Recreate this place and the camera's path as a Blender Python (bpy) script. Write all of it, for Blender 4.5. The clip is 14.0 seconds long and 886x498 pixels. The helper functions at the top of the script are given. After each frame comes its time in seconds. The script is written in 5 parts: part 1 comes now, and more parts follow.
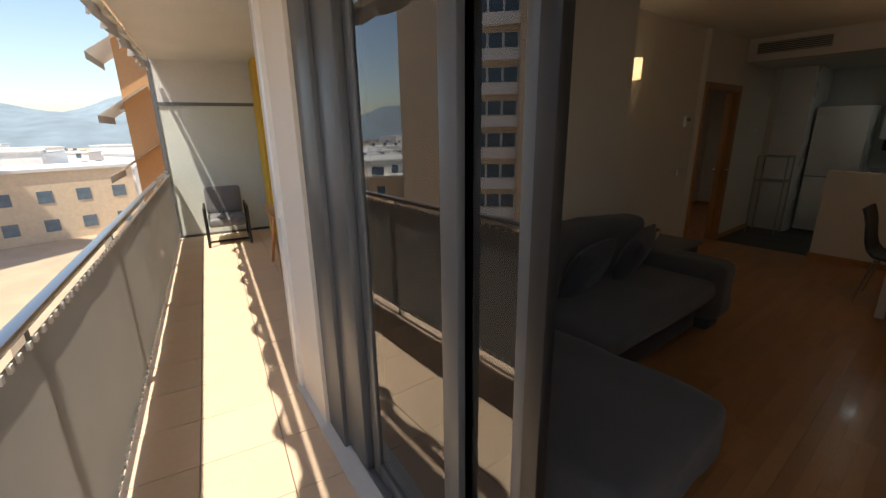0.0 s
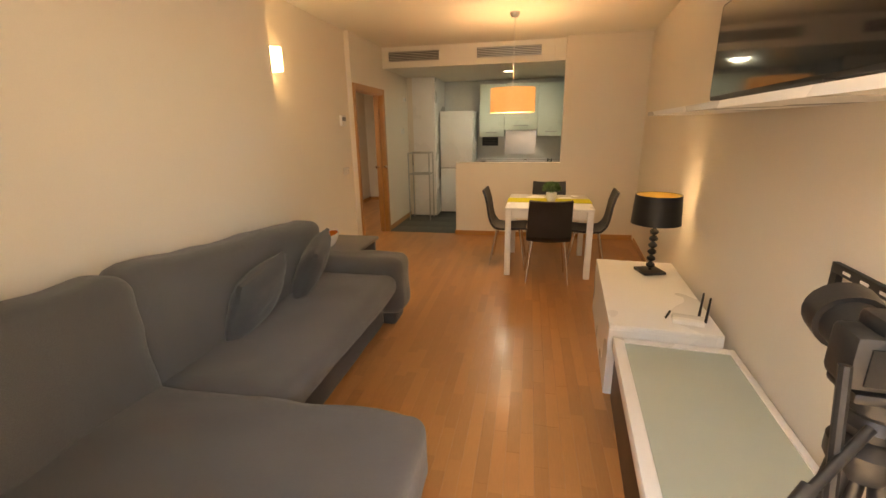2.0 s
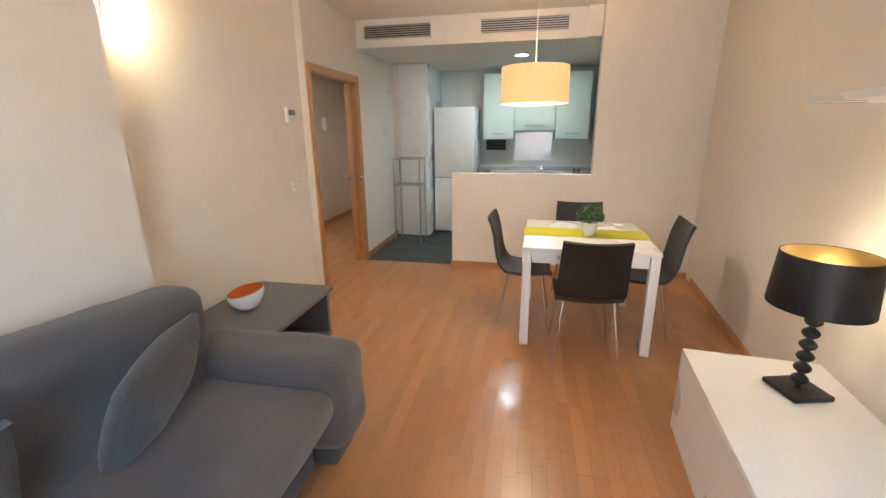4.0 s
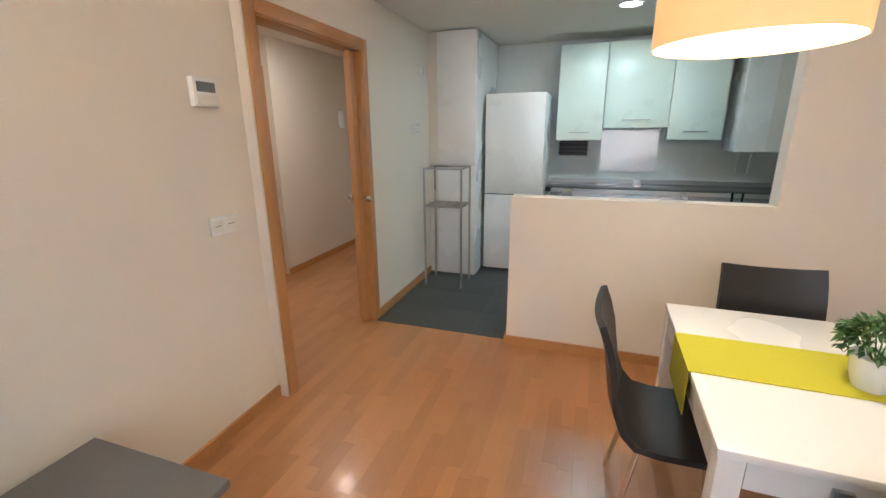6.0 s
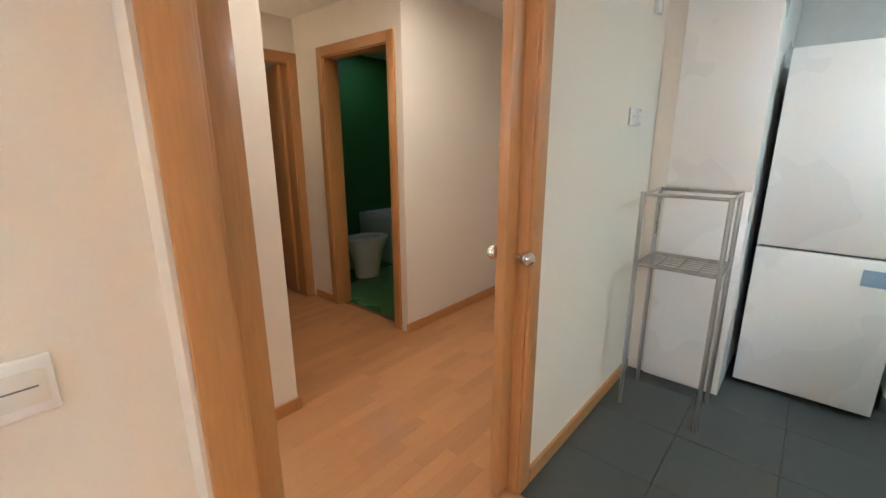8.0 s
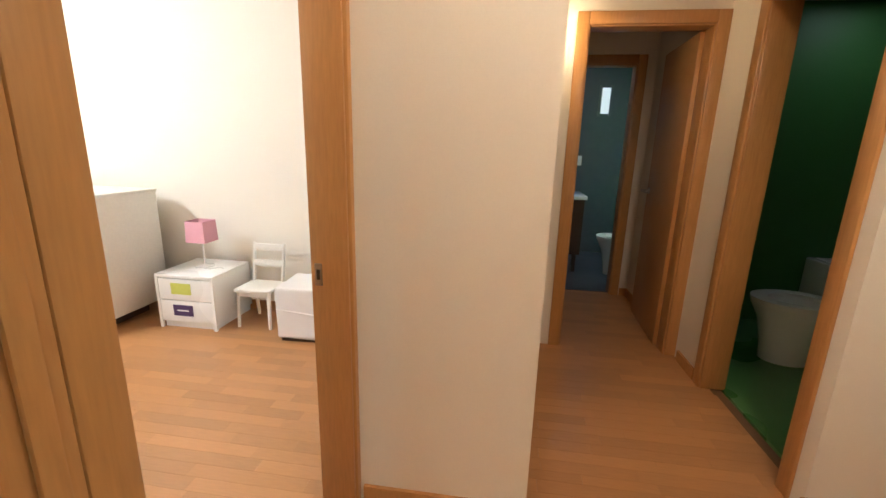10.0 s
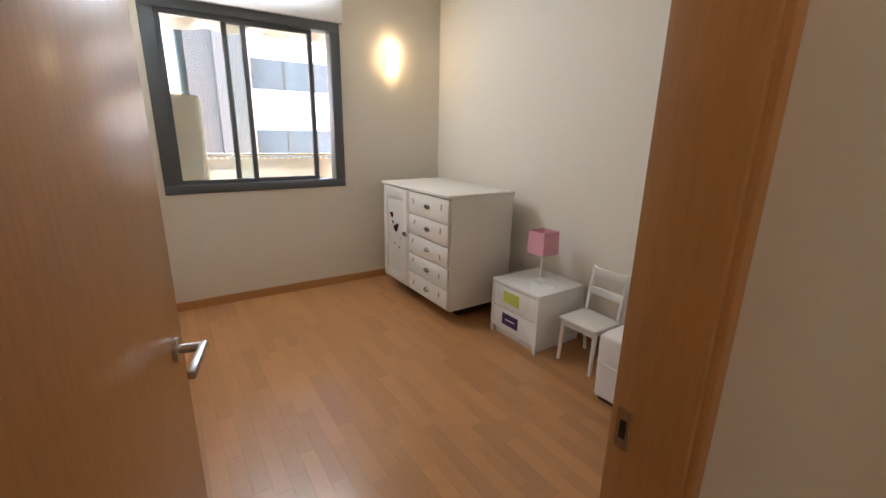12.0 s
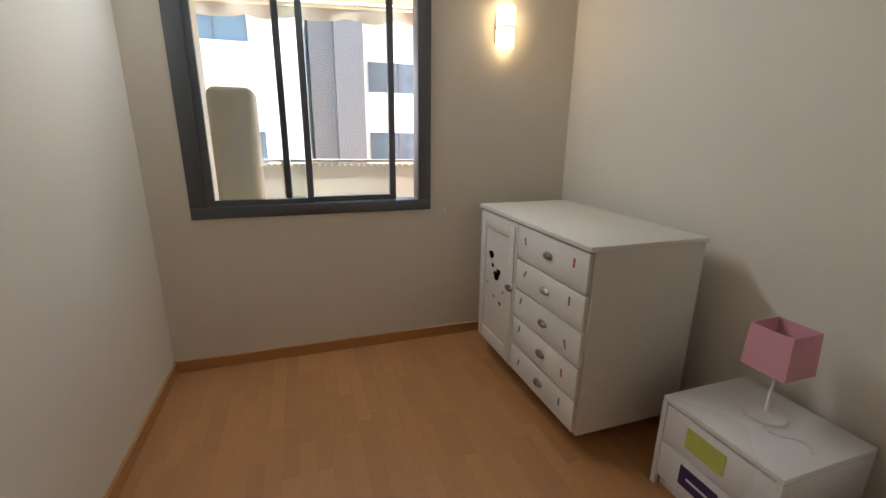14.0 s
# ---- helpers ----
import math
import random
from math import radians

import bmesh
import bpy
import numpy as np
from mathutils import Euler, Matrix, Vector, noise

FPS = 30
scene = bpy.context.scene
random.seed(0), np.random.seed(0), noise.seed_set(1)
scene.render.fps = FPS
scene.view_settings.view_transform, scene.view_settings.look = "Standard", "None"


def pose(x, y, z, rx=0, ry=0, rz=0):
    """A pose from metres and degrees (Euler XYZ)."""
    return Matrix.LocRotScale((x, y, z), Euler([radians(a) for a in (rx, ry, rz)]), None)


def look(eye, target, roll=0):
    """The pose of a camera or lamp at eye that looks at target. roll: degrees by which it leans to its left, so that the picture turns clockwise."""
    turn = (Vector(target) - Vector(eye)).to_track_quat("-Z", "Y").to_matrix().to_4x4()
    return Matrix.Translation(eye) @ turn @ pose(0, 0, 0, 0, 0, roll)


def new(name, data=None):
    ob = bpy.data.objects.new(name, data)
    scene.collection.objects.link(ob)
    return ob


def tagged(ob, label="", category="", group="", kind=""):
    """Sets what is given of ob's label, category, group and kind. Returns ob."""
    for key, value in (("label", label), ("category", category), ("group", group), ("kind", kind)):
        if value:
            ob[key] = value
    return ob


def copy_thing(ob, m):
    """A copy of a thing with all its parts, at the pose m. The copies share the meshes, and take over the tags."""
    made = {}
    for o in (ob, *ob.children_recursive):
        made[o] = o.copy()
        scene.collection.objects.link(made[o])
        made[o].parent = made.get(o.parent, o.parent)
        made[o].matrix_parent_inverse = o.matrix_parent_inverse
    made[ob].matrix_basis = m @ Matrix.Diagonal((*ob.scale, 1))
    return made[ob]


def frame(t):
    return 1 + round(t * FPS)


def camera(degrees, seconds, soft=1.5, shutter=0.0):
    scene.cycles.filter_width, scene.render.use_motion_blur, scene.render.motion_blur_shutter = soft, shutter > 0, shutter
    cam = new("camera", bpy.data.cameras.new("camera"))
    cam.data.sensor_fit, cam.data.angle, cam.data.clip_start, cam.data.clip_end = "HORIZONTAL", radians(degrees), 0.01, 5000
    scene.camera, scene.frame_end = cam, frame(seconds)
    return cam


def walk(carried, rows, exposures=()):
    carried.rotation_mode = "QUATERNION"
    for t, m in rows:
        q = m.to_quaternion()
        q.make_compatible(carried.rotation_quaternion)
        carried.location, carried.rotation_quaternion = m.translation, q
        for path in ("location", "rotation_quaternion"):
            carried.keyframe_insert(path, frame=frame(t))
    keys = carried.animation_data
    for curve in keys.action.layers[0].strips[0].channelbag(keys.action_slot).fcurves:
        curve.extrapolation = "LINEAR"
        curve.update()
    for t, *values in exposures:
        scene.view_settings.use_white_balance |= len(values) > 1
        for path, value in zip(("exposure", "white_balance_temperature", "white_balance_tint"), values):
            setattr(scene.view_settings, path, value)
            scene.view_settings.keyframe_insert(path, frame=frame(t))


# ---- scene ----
cam = camera(92.8, 14.0)
PATH = [
    (0, (0.235, -0.735, 1.62), (-1.278, 0.443, 1.068), -0.9),
    (0.4, (0.219, -0.729, 1.603), (-0.769, 0.927, 1.07), -1.9),
    (0.5, (0.228, -0.704, 1.585), (-0.642, 1.019, 1.06), -2.0),
    (1, (0.224, -0.686, 1.572), (-0.265, 1.177, 1.032), -1.2),
    (1.5, (0.193, -0.504, 1.562), (-0.211, 1.376, 1.013), -1.2),
    (2, (0.114, -0.172, 1.549), (-0.27, 1.711, 0.996), -1.0),
    (2.1, (0.094, -0.129, 1.556), (-0.285, 1.755, 1.001), -1.1),
    (2.2, (0.096, -0.079, 1.559), (-0.282, 1.808, 1.011), -0.8),
    (4.3, (-0.109, 1.62, 1.521), (-0.504, 3.503, 0.975), -0.4),
    (4.5, (-0.127, 1.799, 1.524), (-0.545, 3.679, 0.985), -0.5),
    (5, (-0.24, 2.266, 1.521), (-0.699, 4.134, 0.973), -0.4),
    (5.5, (-0.336, 2.733, 1.483), (-0.855, 4.586, 0.939), -0.3),
    (6, (-0.46, 3.179, 1.478), (-1.08, 5.002, 0.938), -0.5),
    (6.5, (-0.612, 3.604, 1.461), (-1.359, 5.381, 0.929), -0.6),
    (7, (-0.786, 4.041, 1.446), (-1.692, 5.746, 0.922), -0.9),
    (7.2, (-0.862, 4.178, 1.43), (-1.826, 5.853, 0.914), -1.0),
    (9.3, (-1.914, 5.394, 1.323), (-3.769, 5.969, 0.843), 1.4),
    (9.5, (-1.937, 5.453, 1.312), (-3.847, 5.81, 0.838), 1.3),
    (10, (-1.897, 5.558, 1.317), (-3.821, 5.286, 0.842), 1.5),
    (10.3, (-1.867, 5.609, 1.332), (-3.725, 5.046, 0.85), 1.3),
    (10.5, (-1.872, 5.621, 1.338), (-3.67, 4.891, 0.854), 1.7),
    (11, (-2.119, 5.562, 1.326), (-3.733, 4.49, 0.826), 1.6),
    (11.5, (-2.292, 5.436, 1.273), (-3.697, 4.091, 0.807), 2.3),
    (12, (-2.563, 5.303, 1.368), (-3.625, 3.695, 0.834), 1.1),
    (12.5, (-2.715, 5.10, 1.357), (-3.486, 3.336, 0.815), 0.6),
    (13, (-2.855, 4.813, 1.377), (-3.39, 2.963, 0.838), 0.4),
    (13.5, (-3.011, 4.478, 1.38), (-3.462, 2.607, 0.834), 0.3),
    (14, (-3.123, 4.239, 1.366), (-3.743, 2.414, 0.832), 0.7),
]
EXPOSURES = [
    (0.0, 0.6, 6900, 11), (0.5, 2.45, 8900, 14), (1.0, 3.0, 9000, 15), (2.2, 4.05, 9800, 16), (4.3, 4.5, 5500, 9), (7.2, 4.75, 5500, 9),
    (9.3, 5.2, 6000, 11), (10.2, 5.0, 6500, 11), (11.0, 4.2, 6900, 12), (11.5, 3.8, 6300, 12), (12.5, 3.55, 6400, 12), (14.0, 2.95, 6400, 11),
]
walk(cam, [(t, look(eye, goal, roll)) for t, eye, goal, roll in PATH], EXPOSURES)

# ---- world and light ----
world = bpy.data.worlds.new("sky_world")
scene.world = world
world.use_nodes = True
wn = world.node_tree
wn.nodes.clear()
sky = wn.nodes.new("ShaderNodeTexSky")
sky.sky_type, sky.sun_disc = "NISHITA", False
SUN = Vector((0.22, -0.32, 0.92)).normalized()
sky.sun_elevation = math.asin(SUN.z)
sky.sun_rotation = math.atan2(SUN.x, SUN.y)
bg = wn.nodes.new("ShaderNodeBackground")
bg.inputs["Strength"].default_value = 0.15
wo = wn.nodes.new("ShaderNodeOutputWorld")
wn.links.new(sky.outputs[0], bg.inputs[0])
wn.links.new(bg.outputs[0], wo.inputs[0])


def lamp(name, kind, place, watts, colour, size=0.05, target=None, spot=None):
    data = bpy.data.lights.new(name, kind)
    data.energy, data.color = (watts if kind == 'SUN' else watts / 8), colour
    ob = new(name, data)
    if kind == "SUN":
        data.angle = radians(0.6)
    elif kind == "AREA":
        if isinstance(size, tuple):
            data.shape, data.size, data.size_y = "RECTANGLE", size[0], size[1]
        else:
            data.shape, data.size = "DISK", size
    else:
        data.shadow_soft_size = size
    if spot:
        data.spot_size, data.spot_blend = radians(spot), 0.6
    ob.matrix_world = look(place, target) if target else Matrix.Translation(place)
    return ob


lamp("sun", "SUN", (0, 0, 30), 5.0, (1.0, 0.95, 0.86), target=tuple(Vector((0, 0, 30)) - SUN))
WARM, MILD, COOL = (1.0, 0.76, 0.50), (1.0, 0.84, 0.66), (0.86, 1.0, 0.93)
lamp("pendant_bulb", "POINT", (-0.08, 4.60, 1.83), 10.5, WARM, 0.07)
lamp("table_lamp_bulb", "POINT", (1.10, 3.33, 0.99), 1.6, WARM, 0.03)
lamp("living_sconce_bulb", "POINT", (-1.97, 3.24, 2.11), 1.6, WARM, 0.05)
lamp("torchiere_bulb", "POINT", (0.96, 0.56, 1.60), 7, WARM, 0.08)
lamp("kitchen_downlight", "AREA", (-0.25, 6.95, 2.365), 6, COOL, 0.14, target=(-0.25, 6.95, 0))
lamp("hall_downlight", "AREA", (-2.75, 6.45, 2.335), 3.1, MILD, 0.12, target=(-2.75, 6.45, 0))
lamp("hall_downlight", "AREA", (-2.75, 5.45, 2.335), 0.5, MILD, 0.12, target=(-2.75, 5.45, 0))
lamp("corridor_sconce_bulb", "POINT", (-4.50, 5.795, 1.98), 0.5, MILD, 0.04)
lamp("bedroom_sconce_bulb", "POINT", (-4.36, 1.745, 2.01), 1.0, (1.0, 0.78, 0.5), 0.045)
# the green bathroom has no lit lamp; this faint fill is added
lamp("bathroom_fill", "AREA", (-5.0, 7.9, 2.33), 0.35, (0.75, 0.88, 1.0), 0.3, target=(-5.0, 7.9, 0))
# added bluish fill for the dim light of the small washroom window
lamp("washroom_fill", "AREA", (-6.7, 6.2, 2.33), 0.7, (0.6, 0.78, 1.0), 0.3, target=(-6.7, 6.2, 0))

ROOM = Matrix.Translation((0, -0.15, 0)) @ Matrix.Rotation(radians(-4.92), 4, "Z")
# added lamp above the door head, stands in for daylight from the balcony
lamp("door_daylight_fill", "AREA", tuple(ROOM @ Vector((0.1, 0.52, 2.40))), 9, (0.92, 0.96, 1.0), (1.5, 0.2), target=tuple(ROOM @ Vector((0.5, 3.2, 0.5))))
# unseen lamp over the bedroom window, replaces sky light coming through the glass
lamp("window_daylight_fill", "AREA", (-3.23, 1.775, 2.36), 23, (0.88, 0.95, 1.0), (1.30, 0.22), target=(-3.60, 5.0, 0.4))

# ---- materials ----


def material(name, colour, rough=0.5, metal=0.0, grain=30.0, vary=0.06, bump=0.1, blotch=1.5, sheen=0.0, random_tone=0.0, island=0.0, stretch=(1, 1, 1), coat=0.0):
    m = bpy.data.materials.new(name)
    m.use_nodes = True
    t = m.node_tree
    n, k = t.nodes, t.links.new
    b = n["Principled BSDF"]
    b.inputs["Roughness"].default_value, b.inputs["Metallic"].default_value = rough, metal
    b.inputs["Sheen Weight"].default_value = sheen
    b.inputs["Coat Weight"].default_value = coat
    b.inputs["Coat Roughness"].default_value = 0.12
    co = n.new("ShaderNodeTexCoord")
    mp = n.new("ShaderNodeMapping")
    mp.inputs["Scale"].default_value = stretch
    k(co.outputs["Object"], mp.inputs[0])
    fine, coarse = n.new("ShaderNodeTexNoise"), n.new("ShaderNodeTexNoise")
    fine.inputs["Scale"].default_value, coarse.inputs["Scale"].default_value = grain, blotch
    fine.inputs["Detail"].default_value = 6
    k(mp.outputs[0], fine.inputs["Vector"])
    k(co.outputs["Object"], coarse.inputs["Vector"])
    add = n.new("ShaderNodeMath")
    add.operation = "ADD"
    k(fine.outputs["Fac"], add.inputs[0])
    k(coarse.outputs["Fac"], add.inputs[1])
    last = add.outputs[0]
    lo, hi = 0.6, 1.4
    if random_tone or island:
        if random_tone:
            src = n.new("ShaderNodeObjectInfo").outputs["Random"]
        else:
            src = n.new("ShaderNodeNewGeometry").outputs["Random Per Island"]
        mul = n.new("ShaderNodeMath")
        mul.operation = "MULTIPLY_ADD"
        k(src, mul.inputs[0])
        mul.inputs[1].default_value = random_tone or island
        k(last, mul.inputs[2])
        last = mul.outputs[0]
        hi += random_tone or island
    rng = n.new("ShaderNodeMapRange")
    rng.inputs["From Min"].default_value, rng.inputs["From Max"].default_value = lo, hi
    rng.inputs["To Min"].default_value, rng.inputs["To Max"].default_value = 1 - vary, 1 + vary
    k(last, rng.inputs["Value"])
    mix = n.new("ShaderNodeMix")
    mix.data_type, mix.blend_type = "RGBA", "MULTIPLY"
    mix.inputs["Factor"].default_value = 1.0
    mix.inputs["A"].default_value = (*colour, 1)
    k(rng.outputs[0], mix.inputs["B"])
    k(mix.outputs["Result"], b.inputs["Base Color"])
    rr = n.new("ShaderNodeMapRange")
    rr.inputs["From Min"].default_value, rr.inputs["From Max"].default_value = 0.3, 0.7
    rr.inputs["To Min"].default_value, rr.inputs["To Max"].default_value = max(0.0, rough - 0.06), min(1.0, rough + 0.06)
    k(coarse.outputs["Fac"], rr.inputs["Value"])
    k(rr.outputs[0], b.inputs["Roughness"])
    if bump:
        bp = n.new("ShaderNodeBump")
        bp.inputs["Strength"].default_value, bp.inputs["Distance"].default_value = bump, 0.004
        k(fine.outputs["Fac"], bp.inputs["Height"])
        k(bp.outputs[0], b.inputs["Normal"])
    return m


def glowing(name, colour, strength, base=(0.8, 0.78, 0.72)):
    m = material(name, base, 0.6)
    b = m.node_tree.nodes["Principled BSDF"]
    b.inputs["Emission Color"].default_value = (*colour, 1)
    b.inputs["Emission Strength"].default_value = strength
    return m


def glass_material(name, tint, rough, ior):
    m = bpy.data.materials.new(name)
    m.use_nodes = True
    t = m.node_tree
    t.nodes.clear()
    out, mix = t.nodes.new("ShaderNodeOutputMaterial"), t.nodes.new("ShaderNodeMixShader")
    tr, gl, fr = t.nodes.new("ShaderNodeBsdfTransparent"), t.nodes.new("ShaderNodeBsdfGlossy"), t.nodes.new("ShaderNodeFresnel")
    tr.inputs[0].default_value = (*tint, 1)
    gl.inputs["Roughness"].default_value = rough
    fr.inputs["IOR"].default_value = ior
    t.links.new(fr.outputs[0], mix.inputs[0])
    t.links.new(tr.outputs[0], mix.inputs[1])
    t.links.new(gl.outputs[0], mix.inputs[2])
    t.links.new(mix.outputs[0], out.inputs[0])
    return m


M_WALL = material("wall_paint", (0.76, 0.70, 0.61), 0.75, grain=160, vary=0.025, bump=0.06)
M_CEIL = material("ceiling_paint", (0.80, 0.77, 0.70), 0.8, grain=120, vary=0.02, bump=0.04)
M_KWALL = material("kitchen_paint", (0.68, 0.72, 0.62), 0.7, grain=120, vary=0.03, bump=0.05)
M_PARQ = material("oak_parquet", (0.44, 0.207, 0.079), 0.33, grain=14, vary=0.21, bump=0.05, stretch=(9, 1, 1), random_tone=0.9, coat=0.15, blotch=0.3)
M_PARQ_FAR = material("oak_parquet_rest", (0.44, 0.207, 0.079), 0.33, grain=14, vary=0.21, bump=0.05, stretch=(9, 1, 1), island=0.9, coat=0.15, blotch=0.3)
M_SUB = material("floor_joint", (0.16, 0.085, 0.04), 0.6)
M_OAK = material("oak_trim", (0.46, 0.225, 0.077), 0.38, grain=10, vary=0.16, bump=0.06, stretch=(12, 12, 1.2), coat=0.15)
M_TILE_K = material("slate_kitchen_tile", (0.058, 0.062, 0.058), 0.42, grain=20, vary=0.15, bump=0.1, random_tone=0.3)
M_TILE_B = material("sand_balcony_tile", (0.62, 0.47, 0.33), 0.65, grain=25, vary=0.1, bump=0.12, random_tone=0.4)
M_GROUT = material("grout", (0.30, 0.26, 0.21), 0.8)
M_WHITE = material("white_lacquer", (0.82, 0.81, 0.79), 0.28, grain=60, vary=0.02, bump=0.02)
M_OFFWHITE = material("worn_white_paint", (0.74, 0.71, 0.65), 0.45, grain=50, vary=0.05, bump=0.06)
M_BLACK = material("black_plastic", (0.014, 0.014, 0.015), 0.45, grain=200, vary=0.2, bump=0.08)
M_LEATHER = material("black_leatherette", (0.018, 0.016, 0.015), 0.42, grain=140, vary=0.2, bump=0.25)
M_CHROME = material("chrome", (0.75, 0.74, 0.72), 0.16, 1.0, vary=0.03, bump=0)
M_STEEL = material("brushed_steel", (0.50, 0.50, 0.49), 0.32, 1.0, grain=120, vary=0.08, bump=0.05)
M_FABRIC = material("charcoal_slipcover", (0.095, 0.092, 0.092), 0.95, grain=260, vary=0.22, bump=0.5, sheen=0.25)
M_CUSH = material("dark_cushion_cloth", (0.06, 0.06, 0.062), 0.95, grain=220, vary=0.2, bump=0.45, sheen=0.2)
M_ALU = material("dark_aluminium", (0.12, 0.13, 0.14), 0.42, 0.4, grain=150, vary=0.08, bump=0.03)
M_GREY = material("grey_laminate", (0.155, 0.155, 0.16), 0.5, grain=80, vary=0.08, bump=0.06)
M_MESH = material("grey_rail_screen", (0.44, 0.43, 0.40), 0.75, grain=300, vary=0.12, bump=0.3)
M_CONC = material("painted_concrete", (0.60, 0.60, 0.58), 0.85, grain=40, vary=0.07, bump=0.2)
M_YELLOW = material("yellow_render", (0.62, 0.40, 0.05), 0.85, grain=60, vary=0.08, bump=0.2)
M_FACADE = material("sandstone_render", (0.60, 0.48, 0.34), 0.85, grain=3, vary=0.08, bump=0.1)
M_BUILD = material("white_render", (0.80, 0.79, 0.76), 0.85, grain=4, vary=0.05, bump=0.1)
M_BGLASS = material("far_window_glass", (0.10, 0.15, 0.19), 0.12, grain=2, vary=0.2, bump=0)
M_CANVAS = material("awning_canvas", (0.52, 0.49, 0.45), 0.9, grain=200, vary=0.1, bump=0.3)
M_GLASS = glass_material("clear_glass", (0.93, 0.96, 0.95), 0.0, 1.5)
M_DOORGLASS = glass_material("coated_door_glass", (0.80, 0.83, 0.80), 0.0, 2.4)
M_BENCHGLASS = material("frosted_glass_top", (0.46, 0.52, 0.46), 0.1, grain=5, vary=0.03, bump=0, coat=0.5)
M_GREEN = material("green_wall_paint", (0.06, 0.19, 0.05), 0.5, grain=80, vary=0.08, bump=0.05)
M_SLATEW = material("slate_wall_tile", (0.075, 0.085, 0.105), 0.35, grain=14, vary=0.12, bump=0.05)
M_CERAMIC = material("white_ceramic", (0.82, 0.82, 0.80), 0.12, grain=10, vary=0.02, bump=0)
M_DARKWOOD = material("wenge_wood", (0.05, 0.022, 0.012), 0.4, grain=12, vary=0.3, bump=0.1, stretch=(1, 1, 8))
M_CAB = material("mint_white_cabinet", (0.72, 0.80, 0.72), 0.3, grain=40, vary=0.02, bump=0.02)
M_BACKSPLASH = material("pale_wall_tile", (0.62, 0.64, 0.62), 0.22, grain=20, vary=0.05, bump=0.03)
M_GRANITE = material("black_granite", (0.022, 0.023, 0.024), 0.16, grain=160, vary=0.5, bump=0.02)
M_LIME = material("lime_runner_cloth", (0.55, 0.50, 0.02), 0.9, grain=240, vary=0.12, bump=0.35)
M_ORANGE = material("orange_glaze", (0.95, 0.27, 0.04), 0.25, grain=20, vary=0.05, bump=0.02)
M_LEAF = material("plant_leaf", (0.055, 0.13, 0.03), 0.5, grain=60, vary=0.3, bump=0.1, island=0.6)
M_PINK = material("pink_shade_cloth", (0.72, 0.36, 0.42), 0.9, grain=200, vary=0.06, bump=0.2)
M_COVER = material("white_cotton_cover", (0.78, 0.74, 0.72), 0.92, grain=160, vary=0.05, bump=0.25, sheen=0.1)
M_PURPLE = material("purple_label", (0.06, 0.025, 0.10), 0.6)
M_LIMELABEL = material("lime_label", (0.55, 0.58, 0.12), 0.6)
M_RED = material("dull_red_print", (0.45, 0.10, 0.10), 0.6)
M_TAUPE = material("taupe_print", (0.22, 0.16, 0.17), 0.6)
M_PENDANT = glowing("pendant_shade_cloth", (1.0, 0.47, 0.17), 0.036, (0.8, 0.45, 0.2))
M_DIFF = glowing("pendant_diffuser", (1.0, 0.90, 0.70), 0.23)
M_SCONCE = glowing("sconce_glass", (1.0, 0.72, 0.36), 0.42)
M_SPOT = glowing("downlight_lens", (0.95, 1.0, 0.92), 0.9)
M_GOLD = material("gold_shade_lining", (0.75, 0.55, 0.22), 0.35, 0.6, grain=30, vary=0.05)
M_SCREEN = material("tv_screen", (0.008, 0.008, 0.009), 0.06, grain=5, vary=0.1, bump=0)
M_GROUND = material("dusty_ground", (0.42, 0.31, 0.21), 0.95, grain=0.4, vary=0.2, bump=0.2, blotch=0.03)
# scrub colour with the blue distance haze mixed in
M_HAZY_HILL = material("hazy_hill_scrub", (0.17, 0.22, 0.25), 0.95, grain=0.05, vary=0.3, bump=0.2, blotch=0.004)

# ---- building blocks ----


def bx(bm, x0, x1, y0, y1, z0, z1, bevel=0.0, m=None, seg=2):
    r = bmesh.ops.create_cube(bm, size=1.0)
    vs = r["verts"]
    for v in vs:
        v.co = Vector(((x0 + x1) / 2 + v.co.x * (x1 - x0), (y0 + y1) / 2 + v.co.y * (y1 - y0), (z0 + z1) / 2 + v.co.z * (z1 - z0)))
    if bevel:
        es = list({e for v in vs for e in v.link_edges})
        r2 = bmesh.ops.bevel(bm, geom=es, offset=bevel, segments=seg, profile=0.5, affect="EDGES")
        vs = list({v for v in r2["verts"]} | {v for v in vs if v.is_valid})
    if m:
        bmesh.ops.transform(bm, matrix=m, verts=vs)
    return vs


def tube(bm, a, b, r0, r1=None, seg=12):
    a, b = Vector(a), Vector(b)
    r1 = r0 if r1 is None else r1
    m = Matrix.Translation((a + b) / 2) @ (b - a).to_track_quat("Z", "Y").to_matrix().to_4x4()
    return bmesh.ops.create_cone(bm, cap_ends=True, segments=seg, radius1=r0, radius2=r1, depth=(b - a).length, matrix=m)["verts"]


def lathe(bm, profile, seg=28, centre=(0, 0), closed=False):
    """Turns (radius, height) pairs round the z axis."""
    rings = []
    for r, z in profile:
        rings.append([bm.verts.new((centre[0] + r * math.cos(2 * math.pi * i / seg), centre[1] + r * math.sin(2 * math.pi * i / seg), z)) for i in range(seg)])
    for a, b in zip(rings, rings[1:] + (rings[:1] if closed else [])):
        for i in range(seg):
            bm.faces.new((a[i], a[(i + 1) % seg], b[(i + 1) % seg], b[i]))
    return rings


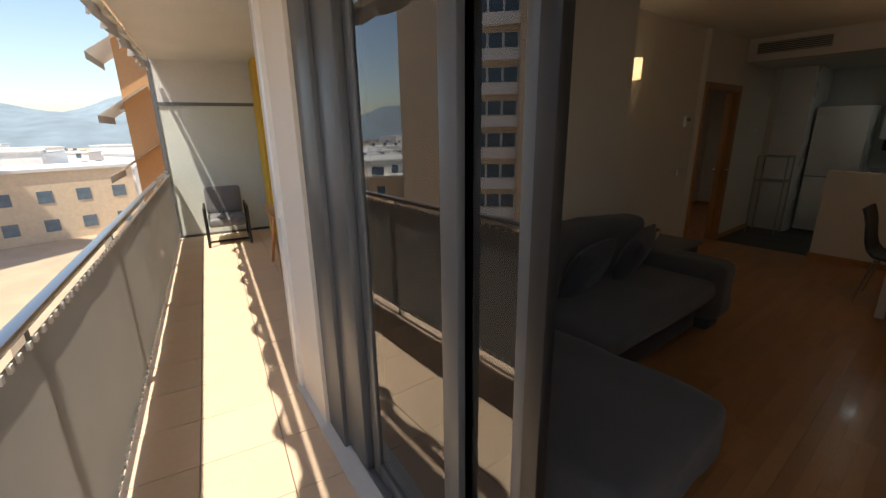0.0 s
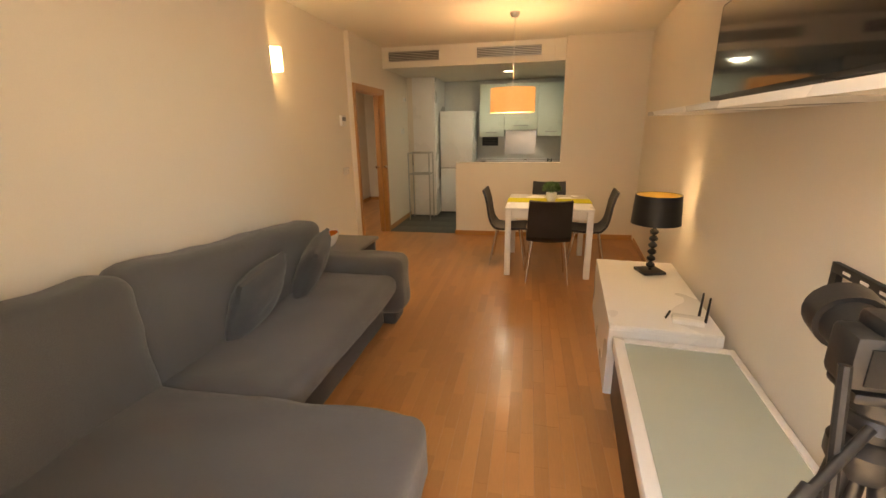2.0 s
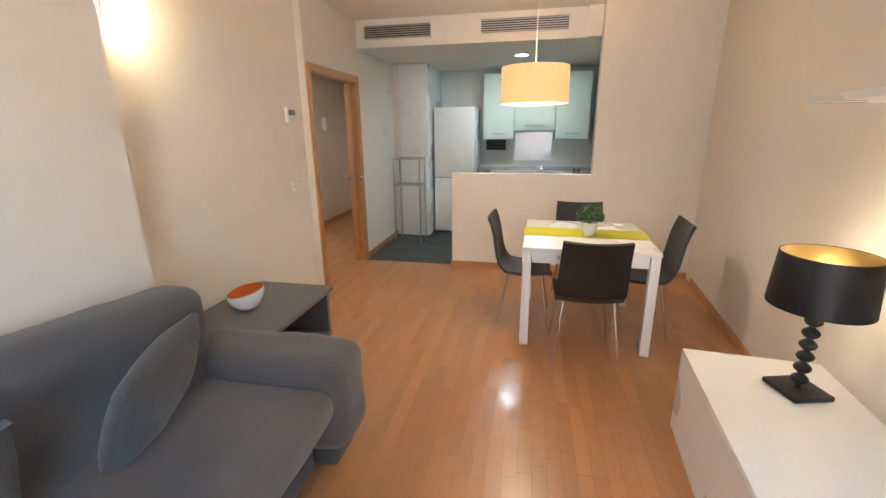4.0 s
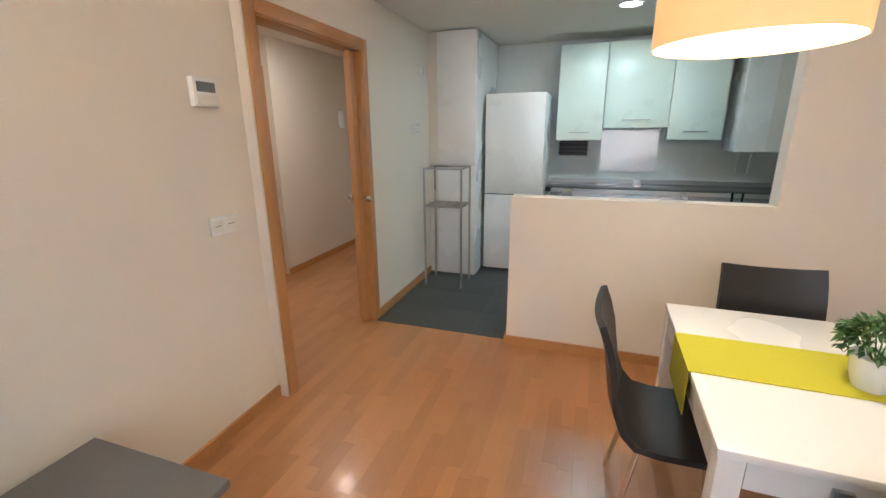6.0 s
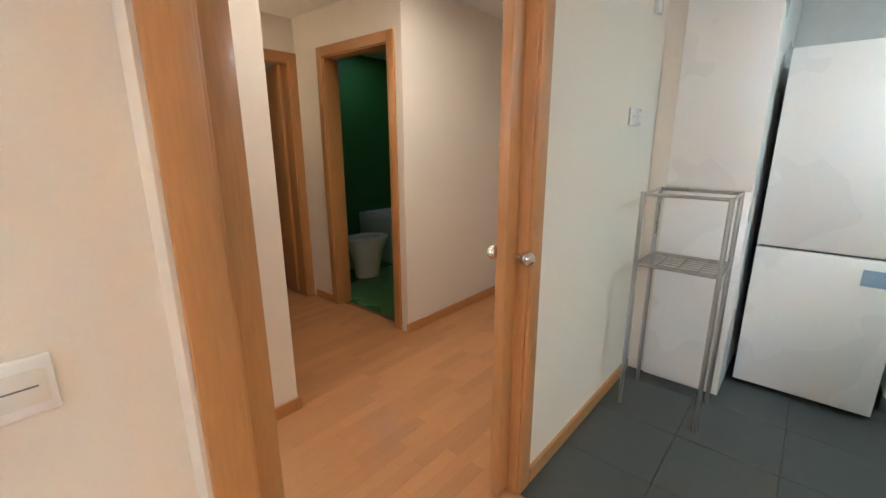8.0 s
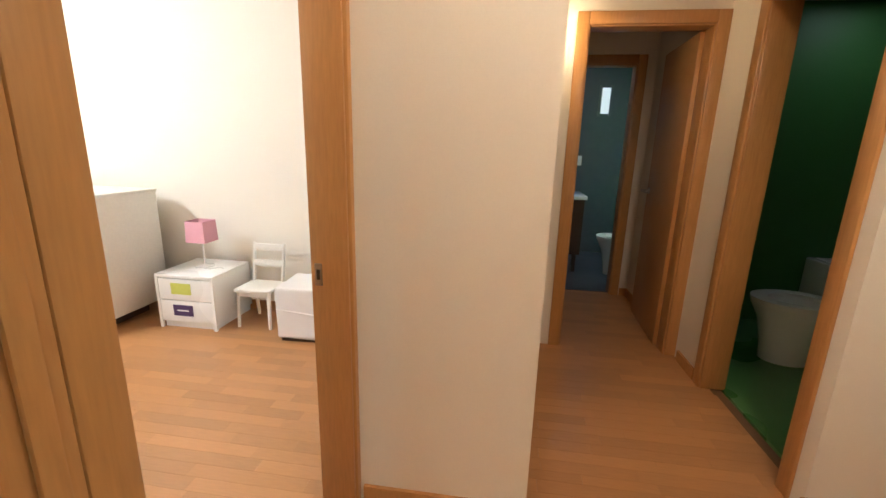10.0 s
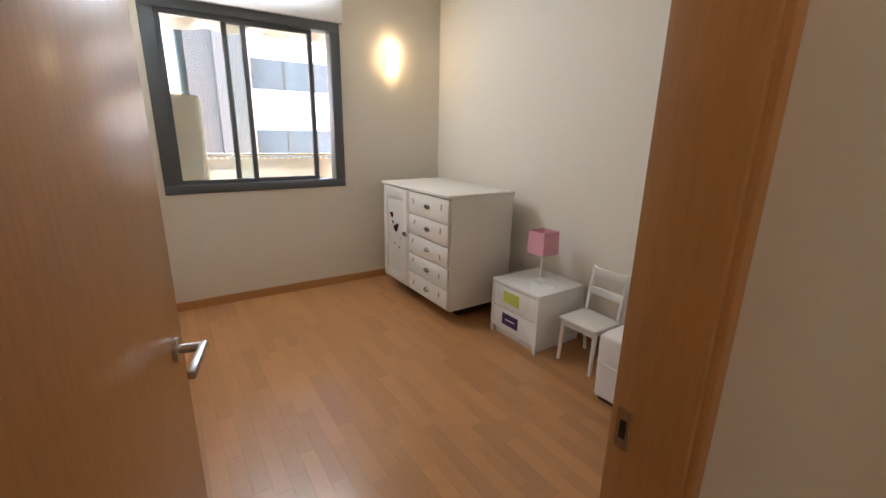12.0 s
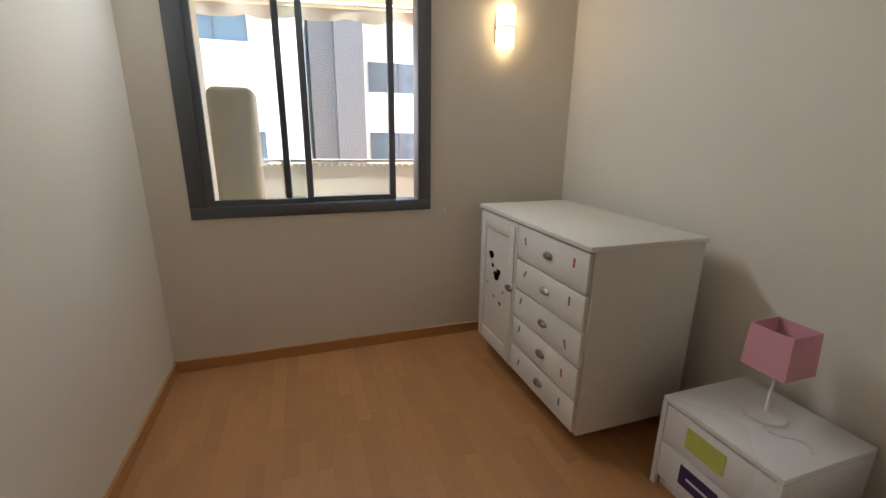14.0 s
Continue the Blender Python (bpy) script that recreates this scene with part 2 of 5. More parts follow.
def soft(bm, x0, x1, y0, y1, z0, z1, r=0.06, cuts=14, amp=0.008, freq=4.0, seed=0.0):
    """A cushioned block: rounded edges and slight folds."""
    b2 = bmesh.new()
    bmesh.ops.create_cube(b2, size=2.0)
    bmesh.ops.subdivide_edges(b2, edges=b2.edges[:], cuts=cuts, use_grid_fill=True)
    c = Vector(((x0 + x1) / 2, (y0 + y1) / 2, (z0 + z1) / 2))
    h = Vector(((x1 - x0) / 2, (y1 - y0) / 2, (z1 - z0) / 2))
    for v in b2.verts:
        p = Vector([math.sin(q * math.pi / 2) * s if abs(q) < 1 else q * s for q, s in zip(v.co, h)])
        i = Vector([max(-(s - r), min(s - r, q)) for q, s in zip(p, h)])
        d = p - i
        if d.length > 1e-6:
            p = i + d.normalized() * r
        w = c + p
        n = d.normalized() if d.length > 1e-6 else Vector((0, 0, 1))
        f = noise.noise(w * freq + Vector((seed, 3.1, 7.7))) + 0.5 * noise.noise(w * freq * 2.7 + Vector((seed, 1.1, 2.7)))
        v.co = w + n * f * amp
    me = bpy.data.meshes.new("tmp")
    b2.to_mesh(me)
    bm.from_mesh(me)
    b2.free()
    bpy.data.meshes.remove(me)


def mesh_of(name, bm, mat, smooth=False):
    bmesh.ops.recalc_face_normals(bm, faces=bm.faces[:])
    me = bpy.data.meshes.new(name)
    bm.to_mesh(me)
    bm.free()
    me.materials.append(mat)
    if smooth:
        for p in me.polygons:
            p.use_smooth = True
        me.set_sharp_from_angle(angle=radians(42))
    return me


def part(name, bm, mat, parent, label="", smooth=False):
    ob = new(name, mesh_of(name, bm, mat, smooth))
    ob.parent = parent
    return tagged(ob, label)


def thing(name, label, category, m=None, group=""):
    ob = new(name)
    ob.matrix_world = m or Matrix()
    return tagged(ob, label, category, group)


def block(name, parent, mat, *boxes, bevel=0.0, label="", smooth=False):
    """A part made of boxes (x0, x1, y0, y1, z0, z1)."""
    bm = bmesh.new()
    for b in boxes:
        bx(bm, *b, bevel=bevel)
    return part(name, bm, mat, parent, label, smooth or bevel > 0)


def structure(name, mat, *boxes, m=None, label="", category=""):
    bm = bmesh.new()
    for b in boxes:
        bx(bm, *b)
    ob = new(name, mesh_of(name, bm, mat))
    if m:
        ob.matrix_world = m
    return tagged(ob, label, category, kind="structure")


# ---- the large structure ----
H = 2.65
# slabs under the finished floors
structure("floor", M_SUB, (-2.12, 1.72, 0.1, 5.98, -0.2, -0.012), (-5.0, -2.12, 1.45, 5.2, -0.2, -0.012), (-6.0, -2.12, 5.2, 9.0, -0.2, -0.012),
          label="oak strip parquet floor with a satin varnish", category="floor")
KFLOOR = structure("floor_kitchen", M_TILE_K, (-2.12, 1.72, 5.98, 8.4, -0.2, -0.010), label="dark slate tiled kitchen floor", category="floor")
structure("floor_bathroom", material("green_floor_tile", (0.07, 0.20, 0.06), 0.3, grain=10, vary=0.1), (-5.8, -3.5, 6.86, 9.0, -0.15, 0.004), label="green tiled bathroom floor", category="floor")
structure("floor_washroom", M_SLATEW, (-7.6, -5.9, 5.0, 7.6, -0.15, 0.004), label="dark slate tiled washroom floor", category="floor")
# living room
structure("wall_living_west", M_WALL, (-2.30, -1.78, 0.25, 2.89, 0, H), (-2.30, -2.06, 2.89, 4.90, 0, H), label="cream painted living room wall with a projecting bay", category="wall")
structure("wall_living_door", M_WALL, (-2.12, -2.0, 4.90, 4.97, 0, H), (-2.12, -2.0, 4.97, 5.98, 2.03, H), (-2.12, -2.0, 5.98, 9.05, 0, H), (-2.0, -1.902, 7.31, 8.22, 0, 2.375), label="cream painted wall round the pocket door", category="wall")
structure("wall_living_east", M_WALL, (1.033, 1.20, 0.0, 6.4, 0, H), m=ROOM, label="cream painted television wall", category="wall")
structure("wall_half", M_WALL, (-0.92, 0.536, 5.92, 6.04, 0, 1.06), (0.536, 1.75, 5.92, 6.04, 0, H), label="cream half-height kitchen wall with a raised pier", category="wall")
BULK = structure("wall_bulkhead", M_CEIL, (-2.0, 0.536, 6.08, 6.30, 2.375, H), (0.40, 0.536, 6.04, 6.08, 2.375, H), label="white bulkhead over the kitchen opening with air vents", category="wall")
structure("ceiling_living", M_CEIL, (-2.30, 1.8, -0.1, 6.45, H, H + 0.2), label="white painted living room ceiling", category="ceiling")
structure("ceiling_kitchen", M_CEIL, (-2.1, 1.8, 6.30, 8.5, 2.38, 2.6), label="white lowered kitchen ceiling", category="ceiling")
structure("wall_kitchen_back", M_BACKSPLASH, (-2.1, 1.75, 8.22, 8.36, 0, 2.5), label="pale tiled kitchen back wall", category="wall")
structure("wall_kitchen_east", M_BACKSPLASH, (1.45, 1.6, 6.04, 8.3, 0, 2.5), label="pale tiled kitchen side wall", category="wall")
# living room facade, in the slanted frame of the balcony
structure("wall_facade_living", M_WALL, (-2.30, -1.80, -0.02, 0.45, 0, H), (0.73, 1.2, 0.14, 0.45, 0, H), (0.73, 1.2, -0.02, 0.14, 0, H), (-1.80, 0.73, 0.03, 0.45, 2.32, H),
          m=ROOM, label="white facade wall round the sliding door", category="wall")
# bedroom
structure("wall_bedroom_east", M_WALL, (-2.36, -2.302, 1.45, 4.95, 0, H), label="cream bedroom side wall", category="wall")
structure("wall_bedroom_west", M_WALL, (-5.02, -4.87, 1.45, 5.75, 0, H), label="cream bedroom wall behind the dresser", category="wall")
structure("wall_bedroom_window", M_WALL, (-4.87, -3.90, 1.45, 1.69, 0, H), (-2.555, -2.36, 1.45, 1.69, 0, H), (-3.90, -2.555, 1.45, 1.69, 0, 0.893), (-3.90, -2.555, 1.45, 1.69, 2.19, H),
          label="cream bedroom wall with the window opening", category="wall")
structure("wall_bedroom_door", M_WALL, (-2.325, -2.12, 4.95, 5.07, 0, H), (-3.165, -2.325, 4.95, 5.07, 2.03, H), (-4.87, -3.165, 4.95, 5.07, 0, H), label="cream wall with the bedroom door", category="wall")
structure("ceiling_bedroom", M_CEIL, (-5.0, -2.30, 1.45, 5.0, H, H + 0.2), label="white bedroom ceiling", category="ceiling")
# hall and corridor
structure("wall_hall_pier", M_WALL, (-4.87, -3.185, 5.07, 5.70, 0, H), label="cream hall pier beside the bedroom door", category="wall")
structure("wall_hall_west", M_WALL, (-3.53, -3.405, 6.86, 8.9, 0, H), label="pale hall wall", category="wall")
structure("wall_hall_end", M_WALL, (-3.6, -2.1, 8.9, 9.05, 0, H), label="pale hall end wall", category="wall")
structure("wall_corridor_north", M_WALL, (-3.53, -3.405, 6.74, 6.86, 0, H), (-4.28, -3.53, 6.74, 6.86, 2.03, H), (-6.1, -4.28, 6.74, 6.86, 0, H), label="cream corridor wall with the bathroom door", category="wall")
structure("wall_corridor_end", M_WALL, (-4.79, -4.67, 5.70, 5.98, 0, H), (-4.79, -4.67, 6.68, 6.74, 0, H), (-4.79, -4.67, 5.98, 6.68, 2.03, H), label="cream corridor wall with an open door", category="wall")
structure("wall_lobby_south", M_WALL, (-6.1, -4.79, 5.25, 5.40, 0, H), (-4.87, -4.79, 5.40, 5.75, 0, H), label="cream lobby wall", category="wall")
structure("wall_washroom_front", M_WALL, (-5.97, -5.85, 5.40, 5.90, 0, H), (-5.97, -5.85, 6.60, 6.74, 0, H), (-5.97, -5.85, 5.90, 6.60, 2.03, H), label="cream wall with the washroom door", category="wall")
structure("wall_washroom", M_SLATEW, (-7.7, -7.55, 5.0, 7.6, 0, 2.4), (-7.55, -5.97, 5.0, 5.12, 0, 2.4), (-7.55, -5.97, 7.4, 7.52, 0, 2.4), label="dark slate tiled washroom wall", category="wall")
structure("wall_bathroom", M_GREEN, (-5.6, -5.45, 6.86, 9.0, 0, 2.35), (-5.45, -3.53, 8.85, 9.0, 0, 2.35), (-3.56, -3.532, 6.87, 8.85, 0, 2.35), (-5.45, -4.30, 6.862, 6.88, 0, 2.35), label="bright green bathroom wall", category="wall")
structure("ceiling_hall", M_CEIL, (-5.97, -2.06, 5.0, 6.9, 2.35, 2.5), (-3.5, -2.1, 6.9, 9.0, 2.35, 2.5), label="white lowered hall ceiling", category="ceiling")
structure("ceiling_bathroom", M_CEIL, (-5.6, -3.5, 6.9, 9.0, 2.35, 2.5), (-7.7, -5.97, 5.0, 7.6, 2.35, 2.5), label="white bathroom ceiling", category="ceiling")


def skirting(name, x0, x1, y0, y1, m=None):
    ob = structure(name, M_OAK, (x0, x1, y0, y1, 0, 0.068), m=m, label="oak skirting board along the wall", category="baseboard")
    return ob


T = 0.014
skirting("baseboard_1", -1.78, -1.78 + T, 0.5, 2.89)
skirting("baseboard_2", -2.06, -2.06 + T, 2.89, 4.90)
skirting("baseboard_3", 1.033 - T, 1.033, 0.45, 6.0, ROOM)
skirting("baseboard_4", -0.92, 1.55, 5.92 - T, 5.92)
skirting("baseboard_5", -2.0, -2.0 + T, 6.06, 7.27)
skirting("baseboard_6", -2.36 - T, -2.36, 1.69, 4.95)
skirting("baseboard_7", -4.87, -2.36, 1.69, 1.69 + T)
skirting("baseboard_8", -4.87, -4.87 + T, 1.70, 4.95)
skirting("baseboard_9", -3.185, -3.185 + T, 5.10, 5.70 + T)
skirting("baseboard_10", -3.405, -3.405 + T, 6.74 - T, 8.9)
skirting("baseboard_11", -3.405, -2.12, 8.9 - T, 8.9)
skirting("baseboard_12", -4.60, -3.185, 5.70, 5.70 + T)
skirting("baseboard_13", -4.60, -4.36, 6.74 - T, 6.74)
skirting("baseboard_14", -5.84, -4.80, 6.74 - T, 6.74)
skirting("baseboard_15", -5.85, -5.85 + T, 6.67, 6.74)
structure("baseboard_16", M_OAK, (-0.934, -0.92, 5.906, 6.04, 0, 0.068), label="oak skirting on the half wall end", category="baseboard")


def casing(name, axis, face, a, b, top, depth, out, w=0.07, label="oak door casing"):
    """A door frame round the opening a..b in a wall whose faces are at face and face + depth."""
    ob = tagged(new(name), label, "door frame", kind="structure")
    f0, f1 = min(face, face + depth), max(face, face + depth)
    lin = 0.022
    for nm, (p, q, z0, z1) in (("jamb", (a, a + lin, 0, top)), ("jamb", (b - lin, b, 0, top)), ("head", (a + lin, b - lin, top - lin, top))):
        r = (p, q, f0 - 0.004, f1 + 0.004, z0, z1)
        if axis == "x":
            r = (r[2], r[3], r[0], r[1], r[4], r[5])
        block(nm, ob, M_OAK, r, bevel=0.003)
    for s0, s1, on in ((f1, f1 + 0.016, out[1]), (f0 - 0.016, f0, out[0])):
        if not on:
            continue
        for nm, (p, q, z0, z1) in (("architrave", (a - w + 0.012, a + 0.012, 0, top + w - 0.012)), ("architrave", (b - 0.012, b + w - 0.012, 0, top + w - 0.012)), ("architrave", (a + 0.012, b - 0.012, top - 0.012, top + w - 0.012))):
            r = (p, q, s0, s1, z0, z1)
            if axis == "x":
                r = (r[2], r[3], r[0], r[1], r[4], r[5])
            block(nm, ob, M_OAK, r, bevel=0.004)
    return ob


casing("door_frame_1", "x", -2.0, 4.965, 5.99, 2.03, -0.12, (True, True), label="oak frame of the pocket door to the hall")
casing("door_frame_2", "y", 4.95, -3.17, -2.315, 2.03, 0.12, (False, True), label="oak frame of the bedroom door")
casing("door_frame_3", "y", 6.74, -4.285, -3.525, 2.03, 0.12, (True, True), label="oak frame of the green bathroom door")
casing("door_frame_4", "x", -4.67, 5.975, 6.685, 2.03, -0.12, (True, True), label="oak frame of the corridor door")
casing("door_frame_5", "x", -5.85, 5.895, 6.605, 2.03, -0.12, (False, True), label="oak frame of the washroom door")

LINER = tagged(new("trim_door_lining"), "oak lining board between the two doors", "trim", kind="structure")
block("board", LINER, M_OAK, (-2.2565, -2.12, 5.07, 5.084, 0, 2.10), bevel=0.003)
block("moulding", LINER, M_OAK, (-2.235, -2.205, 5.084, 5.094, 0, 2.10), bevel=0.004)
block("moulding", LINER, M_OAK, (-2.175, -2.140, 5.084, 5.094, 0, 2.10), bevel=0.004)
block("end_board", LINER, M_OAK, (-2.119, -2.108, 4.99, 5.084, 0, 2.10), bevel=0.002)

# ---- sliding door and balcony ----


def sliding_door():
    d = tagged(new("sliding_door"), "dark aluminium sliding glass door, half open", "sliding door", kind="")
    d.matrix_world = ROOM
    block("outer_frame", d, M_ALU, (-1.80, -1.56, 0.0, 0.16, 0, 2.32), (-1.56, 0.73, 0.03, 0.16, 2.25, 2.32), (0.67, 0.73, 0.0, 0.16, 0, 2.25), (-1.56, 0.67, 0.03, 0.16, 0.004, 0.028), bevel=0.006)
    block("inner_stile", d, M_ALU, (-1.56, -1.32, 0.02, 0.14, 0.03, 2.25), bevel=0.01)
    for k, (u0, u1, v) in enumerate(((-1.31, -0.60, 0.070), (-1.15, -0.315, 0.100))):
        leaf = block("leaf", d, M_ALU, (u0, u0 + 0.075, v - 0.014, v + 0.014, 0.03, 2.25), (u1 - 0.085, u1 - 0.045 * k, v - 0.014, v + 0.014, 0.03, 2.25),
                     (u0 + 0.075, u1 - 0.085, v - 0.014, v + 0.014, 0.03, 0.115), (u0 + 0.075, u1 - 0.085, v - 0.014, v + 0.014, 2.17, 2.25), bevel=0.005)
        pane = block("pane", leaf, M_DOORGLASS, (u0 + 0.07, u1 - 0.08, v - 0.004, v + 0.004, 0.11, 2.18), label="reflective coated glass")
        pane.visible_shadow = False
        if k:
            block("seal", leaf, M_BLACK, (u1 - 0.0445, u1 + 0.012, v - 0.018, v + 0.018, 0.03, 2.25), bevel=0.004)
            block("latch", leaf, M_STEEL, (u1 - 0.05, u1 - 0.03, v + 0.018, v + 0.03, 0.98, 1.10), bevel=0.003)


sliding_door()
structure("sill", M_CONC, (-2.30, 1.2, -0.06, 0.03, -0.06, 0.004), m=ROOM, label="pale stone door sill", category="sill")

# the balcony runs a little askew of the rooms
DECK = Matrix.Translation((0.24, -1.37, 0)) @ Matrix.Rotation(radians(-9.6), 4, "Z")
slab = structure("balcony_floor", M_GROUT, (-7.9, 3.2, -0.05, 3.4, -0.30, -0.022), m=DECK, label="sand coloured tiled balcony floor", category="floor")
structure("balcony_ceiling", M_CONC, (-8.0, 3.4, 0.08, 1.42, 2.62, 2.85), (-8.0, -2.4, 1.42, 3.2, 2.62, 2.85), m=DECK, label="grey concrete balcony soffit", category="ceiling")
structure("wall_facade_bedroom", M_YELLOW, (-7.6, -3.90, 1.40, 1.446, -0.02, 2.75), (-2.555, -2.302, 1.40, 1.446, -0.02, 2.75), (-3.90, -2.555, 1.40, 1.446, -0.02, 0.88), (-3.90, -2.555, 1.40, 1.446, 2.2, 2.75),
          label="yellow rendered facade beside the balcony", category="wall")
structure("wall_facade_pier", M_CONC, (-2.44, -2.302, -0.03, 1.6, -0.02, 2.7), m=ROOM, label="grey concrete facade pier", category="wall")
structure("wall_balcony_end", M_YELLOW, (-7.7, -7.05, 1.36, 3.3, -0.02, 2.62), m=DECK, label="yellow rendered balcony end wall", category="wall")
structure("wall_neighbour", material("ochre_render", (0.50, 0.27, 0.12), 0.85, grain=20, vary=0.08, bump=0.2), (-20.0, -9.6, -0.55, 3.0, -9.0, 9.0), m=DECK, label="ochre facade of the neighbouring house", category="wall")
structure("trim", M_WHITE, (-2.30, -2.24, -0.045, -0.02, 0, 2.6), m=ROOM, label="white edge strip on the facade", category="trim")


def railing():
    r = thing("balcony_railing", "grey screened balcony railing with a pale metal handrail", "railing", DECK)
    block("handrail", r, M_STEEL, (-7.75, 3.0, 0.0, 0.05, 1.03, 1.06), bevel=0.006)
    block("bottom_rail", r, M_STEEL, (-7.75, 3.0, 0.012, 0.038, 0.05, 0.075), bevel=0.004)
    bm = bmesh.new()
    n = 120
    rows = []
    for i in range(n + 1):
        x = -7.75 + 10.75 * i / n
        w = 0.006 * noise.noise(Vector((x * 3.1, 0, 0)))
        rows.append([bm.verts.new((x, 0.055 + w + 0.004 * noise.noise(Vector((x * 5, z * 4, 1))), z)) for z in (0.07, 0.3, 0.55, 0.8, 1.01)])
    for a, b in zip(rows, rows[1:]):
        for k in range(4):
            bm.faces.new((a[k], b[k], b[k + 1], a[k + 1]))
    bmesh.ops.solidify(bm, geom=bm.faces[:], thickness=0.003)
    part("screen", bm, M_MESH, r, "woven grey privacy screen", True)
    for i in range(8):
        x = -7.6 + i * 1.45
        block("post", r, M_STEEL, (x - 0.02, x + 0.02, 0.0, 0.04, -0.022, 1.03))
    for k, z in enumerate((0.09, 1.0)):
        bm = bmesh.new()
        for i in range(150):
            x = -7.7 + i * 0.071 + 0.006 * math.sin(i * 2.3)
            bx(bm, x, x + 0.022, 0.056, 0.066, z - 0.012, z + 0.012)
        tagged(part("lacing", bm, M_WHITE, r, "white cord lacing"), kind="stuff")


railing()


def end_screen():
    s = thing("balcony_screen", "pale glazed end screen in a dark frame", "screen", DECK @ Matrix.Translation((-7.85, 0.02, 0)))
    block("frame", s, M_ALU, (0, 0.05, 0, 0.05, -0.022, 2.62), (0, 0.05, 1.42, 1.47, -0.022, 2.62), (0, 0.05, 0.05, 1.42, -0.022, 0.03), (0, 0.05, 0.05, 1.42, 1.99, 2.04))
    block("panel", s, material("pale_screen_panel", (0.55, 0.58, 0.53), 0.6), (0.012, 0.03, 0.05, 1.42, 0.03, 1.99), label="pale green panel")
    block("fascia", s, M_CONC, (0.008, 0.034, 0.05, 1.42, 2.04, 2.62), label="grey rendered fascia")


end_screen()


def awning():
    a = thing("awning", "grey canvas awning with a scalloped valance", "awning", DECK)
    bm = bmesh.new()
    n = 220
    top, bot = [], []
    for i in range(n + 1):
        x = -7.7 + 10.9 * i / n
        y = 0.02 + 0.02 * math.sin(x * 9) + 0.03 * noise.noise(Vector((x * 2, 0, 5)))
        drop = 0.11 + 0.05 * abs(math.sin(x * math.pi / 0.5)) + 0.02 * noise.noise(Vector((x * 3, 2, 5)))
        top.append(bm.verts.new((x, y, 2.60)))
        bot.append(bm.verts.new((x, y + 0.03 * math.sin(x * 13), 2.60 - drop)))
    for i in range(n):
        bm.faces.new((top[i], top[i + 1], bot[i + 1], bot[i]))
    bmesh.ops.solidify(bm, geom=bm.faces[:], thickness=0.003)
    part("valance", bm, M_CANVAS, a, "scalloped canvas edge", True)
    bm = bmesh.new()
    tube(bm, (-7.7, 0.04, 2.60), (3.2, 0.04, 2.60), 0.03)
    part("roller", bm, M_WHITE, a, smooth=True)


awning()


def side_awning(x, z):
    a = thing("neighbour_awning", "grey folded awning on the neighbouring facade", "awning", DECK @ Matrix.Translation((x, -0.15, z)), "neighbour awnings")
    bm = bmesh.new()
    vs = [bm.verts.new(p) for p in ((0, 0, 0.5), (-1.6, 0, 0.5), (-1.6, -0.75, 0), (0, -0.75, 0), (0, -0.75, -0.12), (-1.6, -0.75, -0.12))]
    bm.faces.new(vs[:4])
    bm.faces.new((vs[3], vs[2], vs[5], vs[4]))
    bmesh.ops.solidify(bm, geom=bm.faces[:], thickness=0.01)
    part("canvas", bm, M_CANVAS, a)


for i, zz in enumerate((0.9, 1.9, 2.9)):
    side_awning(-9.2 - i * 0.1, zz)


def balcony_chair(m):
    c = thing("balcony_armchair", "dark metal armchair with a grey cushion on the balcony", "chair", m)
    bm = bmesh.new()
    for y in (0.0, 0.56):
        for p, q in (((0, y, 0), (0, y, 0.56)), ((0, y, 0.56), (-0.6, y, 0.56)), ((-0.6, y, 0.56), (-0.6, y, 0.0)), ((0, y, 0.02), (-0.6, y, 0.02))):
            tube(bm, p, q, 0.016)
    tube(bm, (-0.3, 0, 0.02), (-0.3, 0.56, 0.02), 0.016)
    part("frame", bm, M_BLACK, c, smooth=True)
    bm = bmesh.new()
    soft(bm, -0.58, 0.0, 0.03, 0.53, 0.28, 0.42, 0.05, 8, 0.004)
    part("seat", bm, M_GREY, c, smooth=True)
    bm = bmesh.new()
    soft(bm, -0.62, -0.48, 0.03, 0.53, 0.40, 0.82, 0.05, 8, 0.004)
    part("backrest", bm, M_GREY, c, smooth=True)


balcony_chair(DECK @ pose(-6.9, 0.45, -0.01))


def folding_table():
    c = thing("folding_table", "brown wooden folding table on the balcony", "table", DECK @ pose(-5.2, 1.38, -0.012))
    block("tabletop", c, M_OAK, (-0.6, 0.2, -0.25, 0.30, 0.70, 0.73), bevel=0.004)
    for y in (-0.22, 0.26):
        bm = bmesh.new()
        tube(bm, (-0.55, y, 0.0), (0.15, y, 0.70), 0.018)
        tube(bm, (0.15, y + 0.03, 0.0), (-0.55, y + 0.03, 0.70), 0.018)
        part("crossed_legs", bm, M_OAK, c)


folding_table()


def rounded_post():
    p = thing("balcony_post", "white round-topped balcony divider", "divider", pose(-2.74, 1.05, -0.02))
    bm = bmesh.new()
    bx(bm, -0.15, 0.12, -0.1, 0.2, 0, 1.64, bevel=0.05, seg=4)
    part("body", bm, M_BUILD, p, smooth=True)


rounded_post()

# ---- the town outside ----
structure("ground", M_GROUND, (-900, 900, -900, 400, -9.4, -9.0), label="dusty pale town ground", category="ground")


